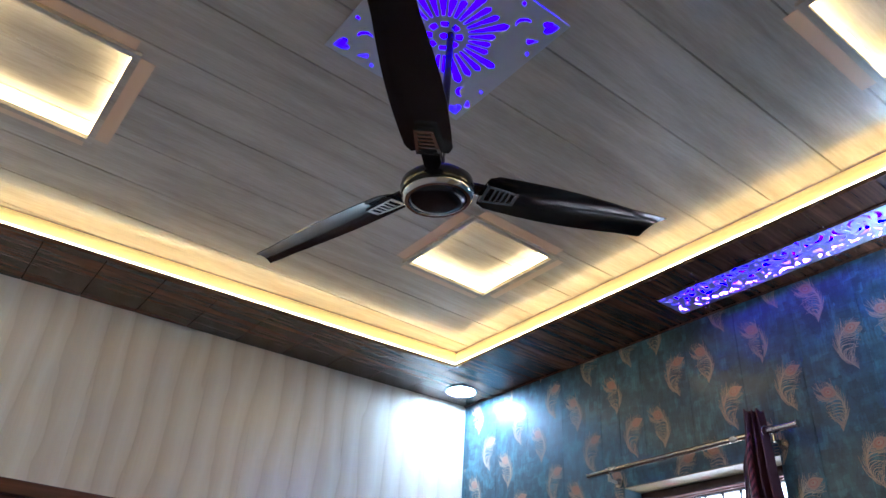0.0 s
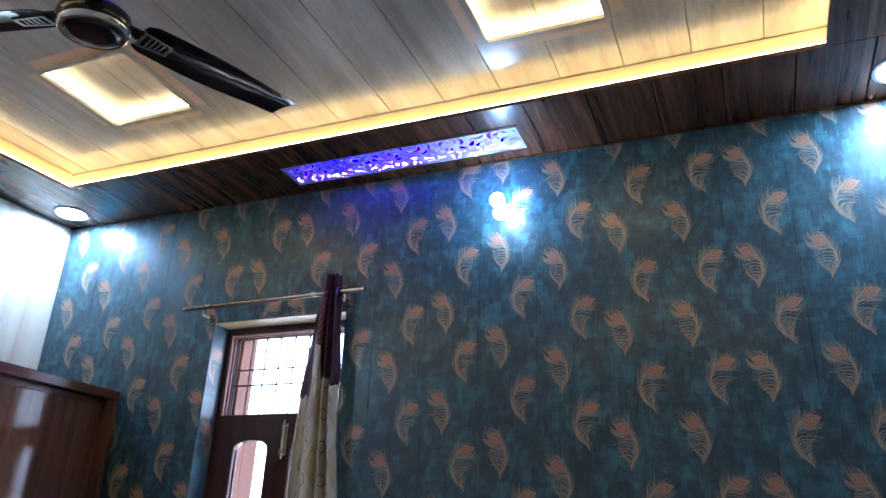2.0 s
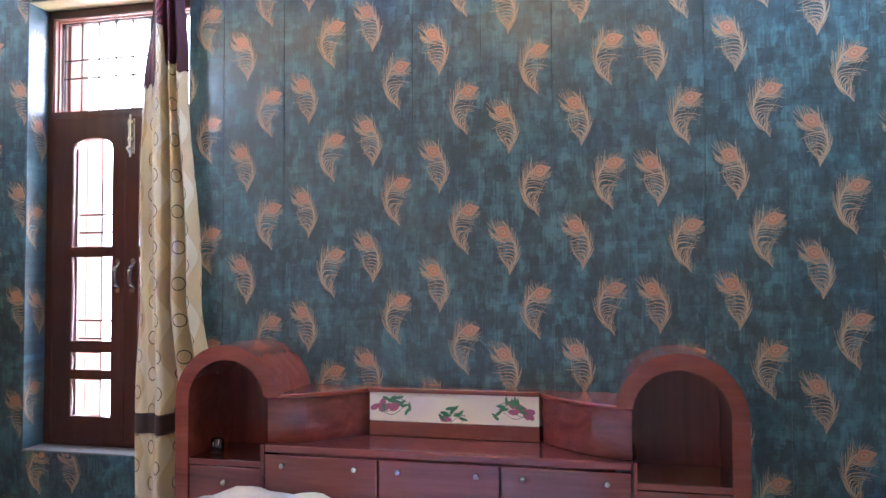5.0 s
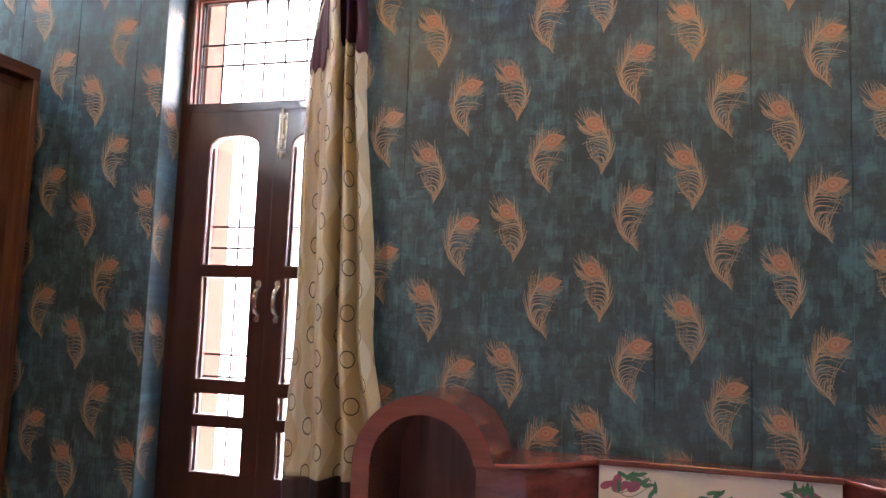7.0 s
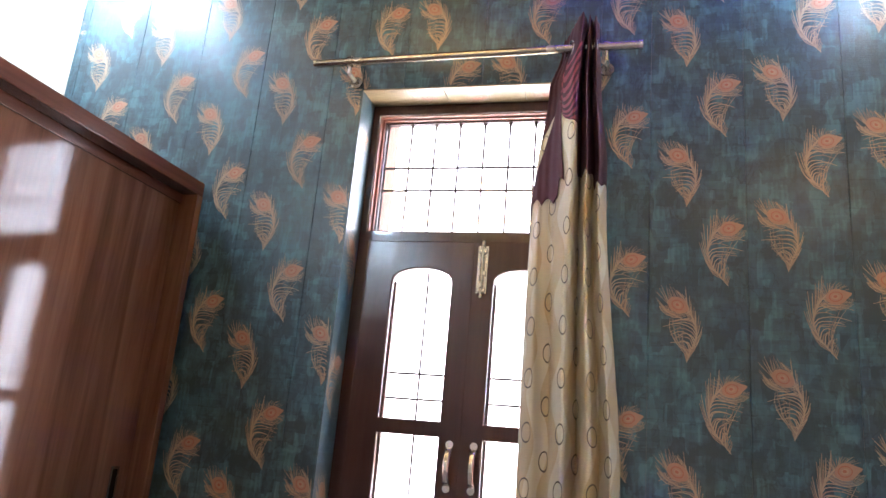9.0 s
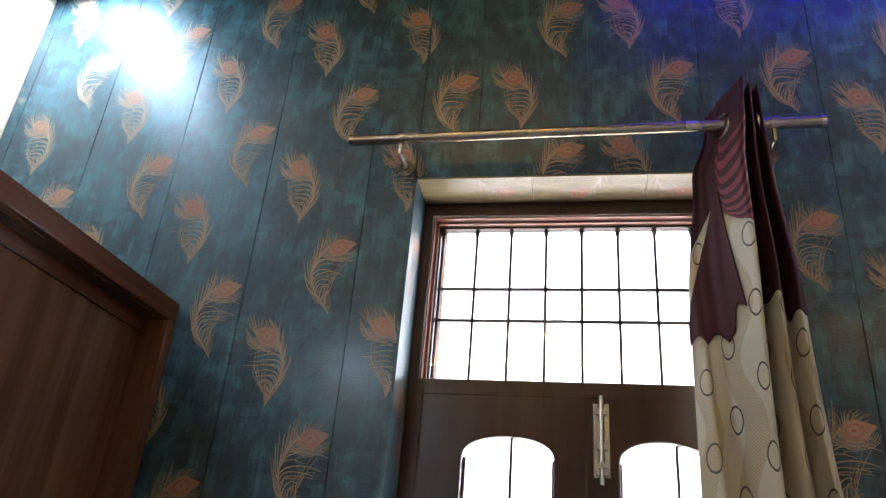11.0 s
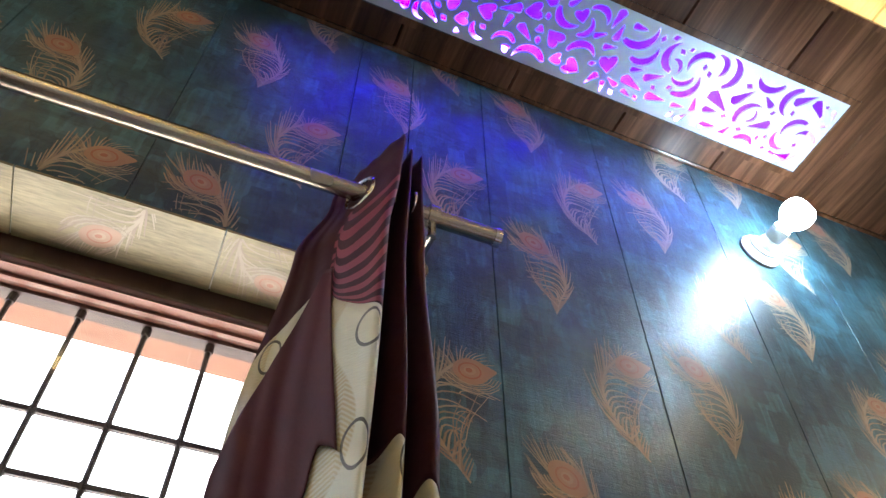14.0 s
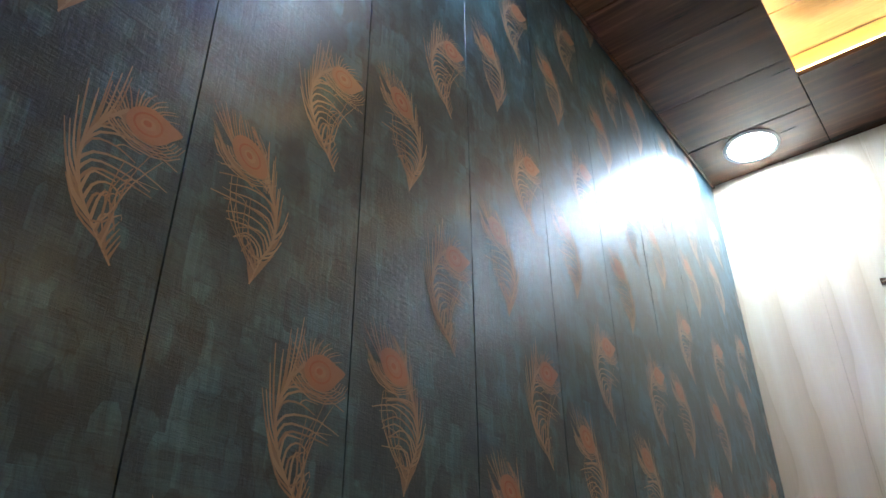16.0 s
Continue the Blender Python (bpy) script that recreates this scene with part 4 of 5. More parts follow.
# ---- curtains ----
def cloth(name, at, rows, folds, depth, width, swags, parent_label, bands=True, phase=0.0, seed=1, fabric="cloth", warp=1.0, stripe=None):
    """A gathered curtain. rows: (z, left, right) of its edges along its own x; folds go to and fro in y."""
    c = thing(name, at[:3], parent_label, "curtain", turn=at[3])
    nu = 150
    rnd = random.Random(seed)
    wob = [rnd.uniform(-1, 1) for _ in range(12)]
    z_top, z_bot = rows[0][0], rows[-1][0]
    nz = 110
    pieces = {"drape": [], "valance": [], "border": []}
    bm_by = {k: bmesh.new() for k in pieces}
    uvs = {k: bm_by[k].loops.layers.uv.new("UVMap") for k in pieces}

    def edge(z):
        for (za, la, ra), (zb, lb, rb) in zip(rows, rows[1:]):
            if za >= z >= zb:
                t = (za - z) / (za - zb)
                t = t * t * (3 - 2 * t)
                return la + (lb - la) * t, ra + (rb - ra) * t
        return rows[-1][1:]

    def at_uv(u, z):
        l, r = edge(z)
        fall = (z_top - z) / (z_top - z_bot)
        s = u + 0.018 * math.sin(2 * math.pi * u * folds * 2 + 1.0) + 0.02 * wob[int(u * 3.99)] * fall * math.sin(math.pi * u)
        x = l + (r - l) * s
        a = 2 * math.pi * folds * u ** warp + phase
        amp = depth * (0.75 + 0.35 * math.sin(2.3 * u * folds + wob[0] * 3) * fall) * (0.55 + 0.45 * min(1.0, fall * 4.5))
        tri = math.sin(a) + 0.16 * math.sin(3 * a)
        y = amp * tri + 0.008 * math.sin(9 * z + 5 * u) * fall + 0.004 * math.sin(31 * u + 4 * z)
        x += 0.006 * math.sin(2.4 * z + 7 * u) * fall
        return x, y

    for key in pieces:
        bm = bm_by[key]
        lay = uvs[key]
        grid = {}

        def vert(i, j):
            if (i, j) not in grid:
                u = i / nu
                lim = swags(u)
                if key == "valance":
                    za, zb = z_top, lim
                elif key == "border":
                    za, zb = bands[0], bands[1]
                else:
                    za, zb = lim, z_bot
                n = {"valance": 30, "border": 6, "drape": nz}[key]
                z = za + (zb - za) * j / n
                x, y = at_uv(u, z)
                if key == "border":
                    x, y = x, y * 1.05
                grid[(i, j)] = (bm.verts.new((x, y, z)), u * width, z)
            return grid[(i, j)]

        if key == "border" and not bands:
            continue
        n = {"valance": 30, "border": 6, "drape": nz}[key]
        for i in range(nu):
            for j in range(n):
                q = [vert(i, j), vert(i + 1, j), vert(i + 1, j + 1), vert(i, j + 1)]
                if key == "drape" and bands:
                    if bands[1] < (q[0][2] + q[2][2]) / 2 < bands[0]:
                        continue
                f = bm.faces.new([v[0] for v in q])
                for l, v in zip(f.loops, q):
                    l[lay].uv = (v[1], v[2])
        if key == "valance":
            for f in bm.faces:
                zc = f.calc_center_median().z
                uc = sum(l[lay].uv.x for l in f.loops) / 4 / width
                rise = zc - swags(uc)
                f.material_index = 1 if stripe and stripe[0] < uc < stripe[1] and rise < 0.15 and (rise / 0.030) % 1.0 > 0.5 else 0
        ob = part(key, bm, {"drape": M[fabric], "valance": [M["maroon_dark"], M["maroon"]], "border": M["band"]}[key], c,
                  {"drape": "shiny cream-gold cloth with dark rings", "valance": "dark maroon satin top with scalloped edge", "border": "dark brown woven border"}[key], True)
        sol = ob.modifiers.new("thickness", "SOLIDIFY")
        sol.thickness, sol.offset = 0.0025, 0.0
    return c


EAST_EDGES = [(2.615, -0.040, 0.050), (2.52, -0.056, 0.054), (2.40, -0.088, 0.062), (2.12, -0.112, 0.086), (1.25, -0.116, 0.140), (0.88, -0.130, 0.195), (0.12, -0.135, 0.185)]
# plan of the folds: share of the cloth, then place across and depth at the rod and further down
EAST_FOLDS = [(0.0, 0.0, 0.046, 0.0, 0.020), (0.10, 0.10, 0.040, 0.13, -0.024), (0.25, 0.28, 0.006, 0.30, -0.008), (0.42, 0.56, -0.052, 0.46, -0.056),
              (0.55, 0.65, 0.014, 0.55, 0.030), (0.67, 0.755, -0.034, 0.68, -0.042), (0.78, 0.835, 0.014, 0.80, 0.018), (0.89, 0.92, -0.028, 0.91, -0.034), (1.0, 1.0, 0.016, 1.0, 0.022)]


def smooth(t):
    t = max(0.0, min(1.0, t))
    return t * t * (3 - 2 * t)


def east_point(u, z):
    """Place of the cloth at share u of its width and height z."""
    for (za, la, ra), (zb, lb, rb) in zip(EAST_EDGES, EAST_EDGES[1:]):
        if z >= zb or zb == EAST_EDGES[-1][0]:
            t = smooth((za - z) / (za - zb))
            l, r = la + (lb - la) * t, ra + (rb - ra) * t
            break
    low = smooth((2.50 - z) / 1.0)
    pts = [(k[1] + (k[3] - k[1]) * low, k[2] + (k[4] - k[2]) * low) for k in EAST_FOLDS]
    for i in range(8):
        if u <= EAST_FOLDS[i + 1][0] or i == 7:
            f = (u - EAST_FOLDS[i][0]) / (EAST_FOLDS[i + 1][0] - EAST_FOLDS[i][0])
            q = [pts[max(i - 1, 0)], pts[i], pts[i + 1], pts[min(i + 2, 8)]]
            sx, sy = [0.5 * (2 * b + (c - a) * f + (2 * a - 5 * b + 4 * c - d) * f * f + (3 * b - a - 3 * c + d) * f ** 3) for a, b, c, d in zip(*q)]
            break
    fall = smooth((2.45 - z) / 0.6)
    x = l + (r - l) * sx + fall * (0.004 * math.sin(2.4 * z + 7 * u) + 0.0015 * math.sin(41 * u + 3 * z))
    y = sy + fall * (0.006 * math.sin(6 * z + 5 * u) + 0.003 * math.sin(27 * u + 5 * z)) + 0.0012 * math.sin(70 * u + 9 * z)
    return x, y


def swag_edge(u):
    """Lower edge of the maroon top: a flap, a swag hanging from the gather, two straight tails."""
    if u < 0.25:
        return 2.215 + 0.130 * (u / 0.25) ** 0.8
    if u < 0.46:
        t = (u - 0.25) / 0.21
        return 2.345 - 0.090 * math.sqrt(1 - (1 - t) ** 2)
    if u < 0.50:
        return 2.255 - 0.14 * smooth((u - 0.46) / 0.03)
    return 2.115 - 0.035 * smooth((u - 0.76) / 0.05) + 0.006 * math.sin(u * 60)


def east_top(u):
    return 2.568 + 0.028 * smooth(u / 0.22) - 0.008 * math.sin(u * 38) ** 2


def sheet(name, parent, mats, nu, nv, spot, u_range, label, pick=None, lift=(0.0, 0.0)):
    """A strip of cloth: spot(u, k) gives its share and height, k running from 0 below to 1 above."""
    bm = bmesh.new()
    lay = bm.loops.layers.uv.new("UVMap")
    grid = []
    for i in range(nu + 1):
        col = []
        for k in range(nv + 1):
            u, z = spot(u_range[0] + (u_range[1] - u_range[0]) * i / nu, k / nv)
            x, y = east_point(u, z)
            col.append((bm.verts.new((x + lift[0], y + lift[1], z)), (u * 0.62, z)))
        grid.append(col)
    for i in range(nu):
        for k in range(nv):
            q = [grid[i][k], grid[i + 1][k], grid[i + 1][k + 1], grid[i][k + 1]]
            f = bm.faces.new([v[0] for v in q])
            if pick:
                f.material_index = pick(i / nu, k)
            for l, v in zip(f.loops, q):
                l[lay].uv = v[1]
    ob = part(name, bm, mats, parent, label, True)
    sol = ob.modifiers.new("thickness", "SOLIDIFY")
    sol.thickness, sol.offset = 0.0022, 0.0
    return ob


def valance_spot(u, k):
    t = max(0.0, min(1.0, (u - 0.25) / 0.21))
    power = 1.0 + 1.6 * (1 - t) if u > 0.25 else 2.6 - 1.6 * (0.25 - u) / 0.25
    a, b = swag_edge(u), east_top(u)
    return u, a + (b - a) * k ** power


def valance_pick(u, k):
    return 1 if 0.235 < u < 0.47 and k < 46 and k % 6 in (2, 3, 4) else 0


def tail_spot(u, k):
    """The long tail fanning out downwards from the gather."""
    foot = 2.030 + 0.020 * abs(math.sin(u * 9.0)) + 0.05 * smooth((u - 0.80) / 0.1)
    z = foot + (2.350 - foot) * k
    d = 2.350 - z
    return max(0.0, 0.250 - 0.020 - 0.85 * d) * (1 - u) + (0.258 + 0.36 * d) * u, z


def swag_south(u):
    return 2.225 + 0.035 * abs(math.sin(u * 11.0)) + 0.03 * (int(u * 7) % 2)


# along the east wall: the curtain's x runs from left to right as seen from the room
cw1 = thing("curtain", (2.716, 1.70, 0.0), "cream-gold ringed curtain with maroon top, gathered beside the window", "curtain", turn=-90.0)
sheet("drape", cw1, M["cloth"], 220, 90, lambda u, k: (u, 0.800 + (swag_edge(u) - 0.800) * k), (0, 1), "shiny cream-gold cloth with dark rings")
sheet("border", cw1, M["band"], 160, 6, lambda u, k: (u, 0.725 + 0.075 * k), (0, 1), "dark brown woven border")
sheet("hem", cw1, M["cloth"], 160, 30, lambda u, k: (u, 0.12 + 0.605 * k), (0, 1), "shiny cream-gold cloth with dark rings")
sheet("valance", cw1, [M["maroon_dark"], M["maroon"]], 260, 60, valance_spot, (0, 1), "dark maroon satin top with a striped swag", valance_pick)
sheet("tail", cw1, M["maroon_mid"], 60, 40, tail_spot, (0, 1), "long dark maroon satin tail", None, (-0.0036, -0.0022))
for i, (yy, xx) in enumerate(((1.7255, 2.722), (1.686, 2.722), (1.652, 2.722))):
    bm = bmesh.new()
    seg = 28
    tor = []
    for a in range(seg):
        t = 2 * math.pi * a / seg
        tor.append([])
        for b in range(8):
            s = 2 * math.pi * b / 8
            rr = 0.0255 + 0.0046 * math.cos(s)
            tor[-1].append(bm.verts.new((rr * math.cos(t), 0.0062 * math.sin(s), rr * math.sin(t))))
    for a in range(seg):
        for b in range(8):
            bm.faces.new((tor[a][b], tor[(a + 1) % seg][b], tor[(a + 1) % seg][(b + 1) % 8], tor[a][(b + 1) % 8]))
    bm.transform(cw1.matrix_basis.inverted() @ pose(xx, yy, 2.508, 0, 0, (25, -16, -8)[i]))
    part("eyelet", bm, M["chrome"], cw1, "chrome eyelet ring", True)


def rod(name, a, b, brackets, normal, label):
    r = thing(name, a, label, "curtain rod")
    a, b, n = Vector(a), Vector(b), Vector(normal)
    d = (b - a).normalized()
    bm = bmesh.new()
    cyl(bm, (0, 0, 0), b - a, 0.0125, seg=24)
    part("tube", bm, M["steel"], r, smooth=True)
    bm = bmesh.new()
    cyl(bm, -d * 0.004, d * 0.006, 0.0142, seg=24)
    part("end_cap", bm, M["chrome"], r, smooth=True)
    bm = bmesh.new()
    cyl(bm, b - a - d * 0.006, b - a + d * 0.004, 0.0142, seg=24)
    part("end_cap", bm, M["chrome"], r, smooth=True)
    for s in brackets:
        c = d * s
        bm = bmesh.new()
        cyl(bm, c - d * 0.007, c + d * 0.007, 0.0165, seg=20)
        cyl(bm, c + Vector((0, 0, -0.014)), c + Vector((0, 0, -0.045)), 0.006, seg=12)
        cyl(bm, c + Vector((0, 0, -0.040)), c + Vector((0, 0, -0.040)) - n * 0.066, 0.006, seg=12)
        cyl(bm, c + Vector((0, 0, -0.040)) - n * 0.060, c + Vector((0, 0, -0.040)) - n * 0.066, 0.020, seg=18)
        part("bracket", bm, M["steel"], r, "steel wall bracket", True)
    return r


rod("curtain_rod", (2.724, 2.530, 2.506), (2.724, 1.528, 2.516), (0.118, 0.905), (-1, 0, 0), "brushed steel curtain rod on two brackets above the window")

# south doorway curtain
cw2 = cloth("curtain", (1.74, -0.715, 0.0, 180.0),
            [(2.655, -0.50, 0.62), (2.40, -0.51, 0.63), (1.2, -0.52, 0.64), (0.06, -0.53, 0.65)],
            5.0, 0.034, 1.35, swag_south, "gold ringed curtain with dark maroon top, hanging beside the south wall", False, 2.2, 8, "gold_cloth")
rod("curtain_rod", (2.366, -0.715, 2.525), (1.10, -0.715, 2.525), (0.06, 1.2), (0, 1, 0), "brushed steel curtain rod above the doorway")

# small plug-in box beside the curtain
sock = thing("plug_in_repeller", (2.70, YS, 1.16), "white plug-in box with a blue cap on the white wall", "plug-in device")
bm = bmesh.new()
box(bm, -0.03, 0.045, 0.002, 0.034, -0.04, 0.0, 0.004)
part("body", bm, M["white"], sock)
bm = bmesh.new()
box(bm, -0.034, 0.05, 0.002, 0.05, 0.004, 0.046, 0.012)
part("cap", bm, M["blue"], sock, "translucent blue cap", True)
bm = bmesh.new()
box(bm, -0.008, 0.016, 0.034, 0.037, -0.03, -0.012, 0.001)
part("socket_hole", bm, M["black"], sock)


# ---- wardrobe ----
ward = thing("wardrobe", (2.762, 2.876, 0.0), "glossy walnut wardrobe with sliding doors, window light mirrored in it", "wardrobe", turn=-2.3)
WL, WD, WH = 2.60, 0.60, 2.115
bm = bmesh.new()
box(bm, -0.028, 0.0, 0.0, WD, 0.0, WH - 0.045, 0.002)
part("side_panel", bm, M["wardrobe"], ward)
bm = bmesh.new()
box(bm, -WL, -WL + 0.028, 0.0, WD, 0.0, WH - 0.045, 0.002)
part("side_panel", bm, M["wardrobe"], ward)
bm = bmesh.new()
box(bm, -WL, 0.0, 0.0, WD, WH - 0.045, WH, 0.003)
part("top_board", bm, M["wardrobe_edge"], ward)
bm = bmesh.new()
box(bm, -WL + 0.028, -0.028, 0.055, 0.075, WH - 0.075, WH - 0.045, 0.001)
part("track", bm, M["wardrobe_edge"], ward, "dark door track")
bm = bmesh.new()
box(bm, -WL + 0.028, -0.028, WD - 0.02, WD, 0.0, WH - 0.045)
box(bm, -WL + 0.028, -0.028, 0.0, WD - 0.02, 0.0, 0.08)
part("carcass", bm, M["wardrobe_edge"], ward)
for i, (a, b, dy) in enumerate(((-0.885, -0.03, 0.062), (-1.72, -0.865, 0.092), (-2.52, -1.70, 0.062))):
    bm = bmesh.new()
    box(bm, a, b, dy, dy + 0.024, 0.085, WH - 0.060, 0.002)
    door = part("sliding_door", bm, M["wardrobe"], ward, "glossy walnut sliding door")
    bm = bmesh.new()
    hx = b - 0.060 if i != 2 else a + 0.060
    for r in minus((hx - 0.016, hx + 0.016, 1.04, 1.235), [(hx - 0.010, hx + 0.010, 1.047, 1.228)]):
        box(bm, r[0], r[1], dy - 0.003, dy + 0.001, r[2], r[3])
    part("handle", bm, M["steel"], door, "slim recessed steel handle")
    # flat black slab for the slot's dark inside; the door is not cut
    bm = bmesh.new()
    box(bm, hx - 0.010, hx + 0.010, dy - 0.001, dy + 0.001, 1.047, 1.228)
    part("black_slot_fill", bm, M["black"], door)


# ---- bed with shelved headboard ----
bed = thing("bed", (2.51, 0.595, 0.0), "glossy mahogany bed with arched shelf ends on its headboard", "bed")
AR, AZ, RIM = 0.190, 0.887, 0.050            # arch: outer radius and the height of its centre
BX = XE - 0.004 - 2.51             # depth of the headboard
for side in (1, -1):
    cy = side * 0.734
    # the outer leg runs down to the base, the inner one ends on the block's top board
    lo, top = 0.30, 0.909
    outer, inner = [(side * AR, lo)], [(side * (AR - RIM), lo)]
    for i in range(27):
        k = i / 26
        for line, r in ((outer, AR), (inner, AR - RIM)):
            a = k * (math.pi - math.asin((top - AZ) / r))
            line.append((side * r * math.cos(a), AZ + r * math.sin(a)))
    # rim and hood in one bent board: front ring, outer skin, inner skin
    bm = bmesh.new()
    rows = []
    for x, pts in ((0.0, inner), (0.0, outer), (BX, outer), (BX, inner)):
        rows.append([bm.verts.new((x, cy + p[0], p[1])) for p in pts])
    for a, b in zip(rows, rows[1:] + rows[:1]):
        for i in range(len(outer) - 1):
            bm.faces.new((a[i], a[i + 1], b[i + 1], b[i]))
    for i in (0, -1):
        bm.faces.new([r[i] for r in rows])
    arch_ob = part("arched_end", bm, M["bed_rim"], bed, "arched rosewood-edged shelf end", True)
    # niche back in a darker tone than the other mahogany boards
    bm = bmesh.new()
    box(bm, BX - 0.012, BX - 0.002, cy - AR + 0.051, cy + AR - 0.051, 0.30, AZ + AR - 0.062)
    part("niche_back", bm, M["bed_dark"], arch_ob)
    bm = bmesh.new()
    box(bm, 0.004, BX - 0.012, cy - AR + RIM, cy + AR - RIM, 0.672, 0.692, 0.001)
    part("niche_shelf", bm, M["bed"], arch_ob)
    bm = bmesh.new()
    box(bm, 0.006, 0.022, cy - AR + 0.052, cy + AR - 0.052, 0.30, 0.668, 0.002)
    dr = part("drawer_front", bm, M["bed"], arch_ob)
    bm = bmesh.new()
    lathe(bm, [(0.0, 0.0), (0.006, 0.0), (0.005, 0.01), (0.010, 0.018), (0.008, 0.024), (0.0, 0.026)], 18, (0.006, cy, 0.62), (-1, 0, 0))
    part("knob", bm, M["steel"], dr, smooth=True)
    # link block between the arch and the white panel: its front bows forward and then swings back
    def bow(t):
        return 0.016 + 0.190 * t ** 1.9 + 0.012 * t

    for nm, z0, z1, fore, mat in (("curved_block", 0.751, 0.900, 0.014, M["bed"]), ("top_board", 0.900, 0.914, 0.0, M["bed_rim"])):
        bm = bmesh.new()
        prev = None
        for i in range(19):
            t = i / 18
            yy = side * (0.594 + (0.297 - 0.594) * t)
            xf = bow(t) + fore
            ring = [bm.verts.new(p) for p in ((xf + 0.002, yy, z0), (xf, yy, z0 + 0.003), (xf, yy, z1 - 0.003), (xf + 0.003, yy, z1), (BX, yy, z1), (BX, yy, z0))]
            if prev:
                for k in range(6):
                    bm.faces.new((prev[k], prev[(k + 1) % 6], ring[(k + 1) % 6], ring[k]))
            else:
                bm.faces.new(ring)
            prev = ring
        bm.faces.new(prev)
        part(nm, bm, mat, bed, smooth=True)
    # upright between the niche and the drawers
    bm = bmesh.new()
    box(bm, 0.002, BX - 0.002, *sorted((side * 0.5945, side * 0.6080)), 0.30, 0.750, 0.002)
    part("divider", bm, M["bed"], bed)

bm = bmesh.new()
box(bm, 0.0, BX, -0.592, 0.592, 0.725, 0.750, 0.004)
part("ledge", bm, M["bed"], bed, "polished mahogany ledge")
# drawer box in the same darker mahogany tone
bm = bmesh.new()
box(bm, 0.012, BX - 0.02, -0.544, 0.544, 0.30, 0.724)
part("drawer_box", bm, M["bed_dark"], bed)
for y0, y1 in ((-0.59, -0.20), (-0.195, 0.195), (0.20, 0.59)):
    bm = bmesh.new()
    box(bm, -0.004, 0.012, y0, y1, 0.50, 0.720, 0.003)
    dr = part("drawer_front", bm, M["bed"], bed)
    for yk in (y0 + 0.07, y1 - 0.07):
        bm = bmesh.new()
        lathe(bm, [(0.0, 0.0), (0.006, 0.0), (0.005, 0.01), (0.010, 0.018), (0.008, 0.024), (0.0, 0.026)], 18, (-0.004, yk, 0.69), (-1, 0, 0))
        part("knob", bm, M["steel"], dr, smooth=True)
bm = bmesh.new()
box(bm, 0.215, BX, -0.297, 0.297, 0.802, 0.904, 0.002)
panel = part("white_panel", bm, M["tile"], bed, "white gloss panel printed with mauve roses")
bm = bmesh.new()
box(bm, 0.196, BX + 0.0, -0.298, 0.298, 0.904, 0.920, 0.003)
part("top_rail", bm, M["bed"], bed)
bm = bmesh.new()
box(bm, 0.213, BX, -0.297, 0.297, 0.751, 0.801, 0.001)
part("back_rail", bm, M["bed_rim"], bed)


def spray(bmr, bml, bmi, cy, cz, flip, rot, rnd):
    """A printed rose spray: petals, leaves and curling stems, in y and z."""
    def blob(bm, y, z, a, L, W, lift):
        pts = []
        for i in range(9):
            t = 2 * math.pi * i / 9
            py, pz = L * math.cos(t) * (1 + 0.15 * math.cos(3 * t)), W * math.sin(t)
            pts.append((y + py * math.cos(a) - pz * math.sin(a), z + py * math.sin(a) + pz * math.cos(a)))
        pts = [(cy + flip * p[0] * 1.25, cz + p[1] * 1.25) for p in pts]
        if all(abs(p[0]) < 0.296 and 0.803 < p[1] < 0.903 for p in pts):
            bm.faces.new([bm.verts.new((0.2147 - lift, *p)) for p in pts])
    for k in range(9):
        a = rot + rnd.uniform(-0.7, 0.7)
        blob(bmr, 0.012 * k * math.cos(rot) * 0.7 + rnd.uniform(-0.012, 0.012), 0.008 * k * math.sin(rot) * 0.5 + rnd.uniform(-0.012, 0.012), a, 0.015, 0.008, 0.0002 + 0.00008 * k)
    for k in range(11):
        t = k / 10
        blob(bml, 0.03 + 0.075 * t, 0.012 + 0.02 * math.sin(t * 4) + rnd.uniform(-0.01, 0.01), rot + rnd.uniform(-1.2, 1.2), 0.013, 0.0045, 0.0012 + 0.00005 * k)
    for k in range(3):
        prev = None
        for i in range(13):
            t = i / 12
            y = 0.02 + 0.10 * t
            z = 0.02 * math.sin(3 + 4 * t + k) + 0.008 * k
            w = 0.0011
            pr = [bmi.verts.new((0.2147 - 0.0019 - 0.0001 * k, cy + flip * y, min(0.902, max(0.804, cz + z + s * w)))) for s in (-1, 1)]
            if prev:
                bmi.faces.new((prev[0], prev[1], pr[1], pr[0]))
            prev = pr


rnd = random.Random(12)
for sy, sz, flip, rot in ((0.282, 0.845, -1, 0.5), (-0.282, 0.845, 1, 0.5), (0.075, 0.803, -1, 0.1)):
    bmr, bml, bmi = bmesh.new(), bmesh.new(), bmesh.new()
    spray(bmr, bml, bmi, sy, sz, flip, rot, rnd)
    part("rose_print", bmr, M["rose"], panel, "mauve rose print")
    part("leaf_print", bml, M["leaf"], panel, "green leaf print")
    part("stem_print", bmi, M["ink"], panel, "grey curling stems")
bm = bmesh.new()
box(bm, -1.98, 0.0, -0.90, 0.90, 0.12, 0.36, 0.01)
part("bed_box", bm, M["bed"], bed)

mat_ = thing("mattress", (1.53, 0.595, 0.361), "thick mattress on the bed base", "mattress")
bm = bmesh.new()
box(bm, -0.95, 0.95, -0.86, 0.86, 0.0, 0.16, 0.03)
part("cover", bm, M["linen"], mat_, smooth=True)


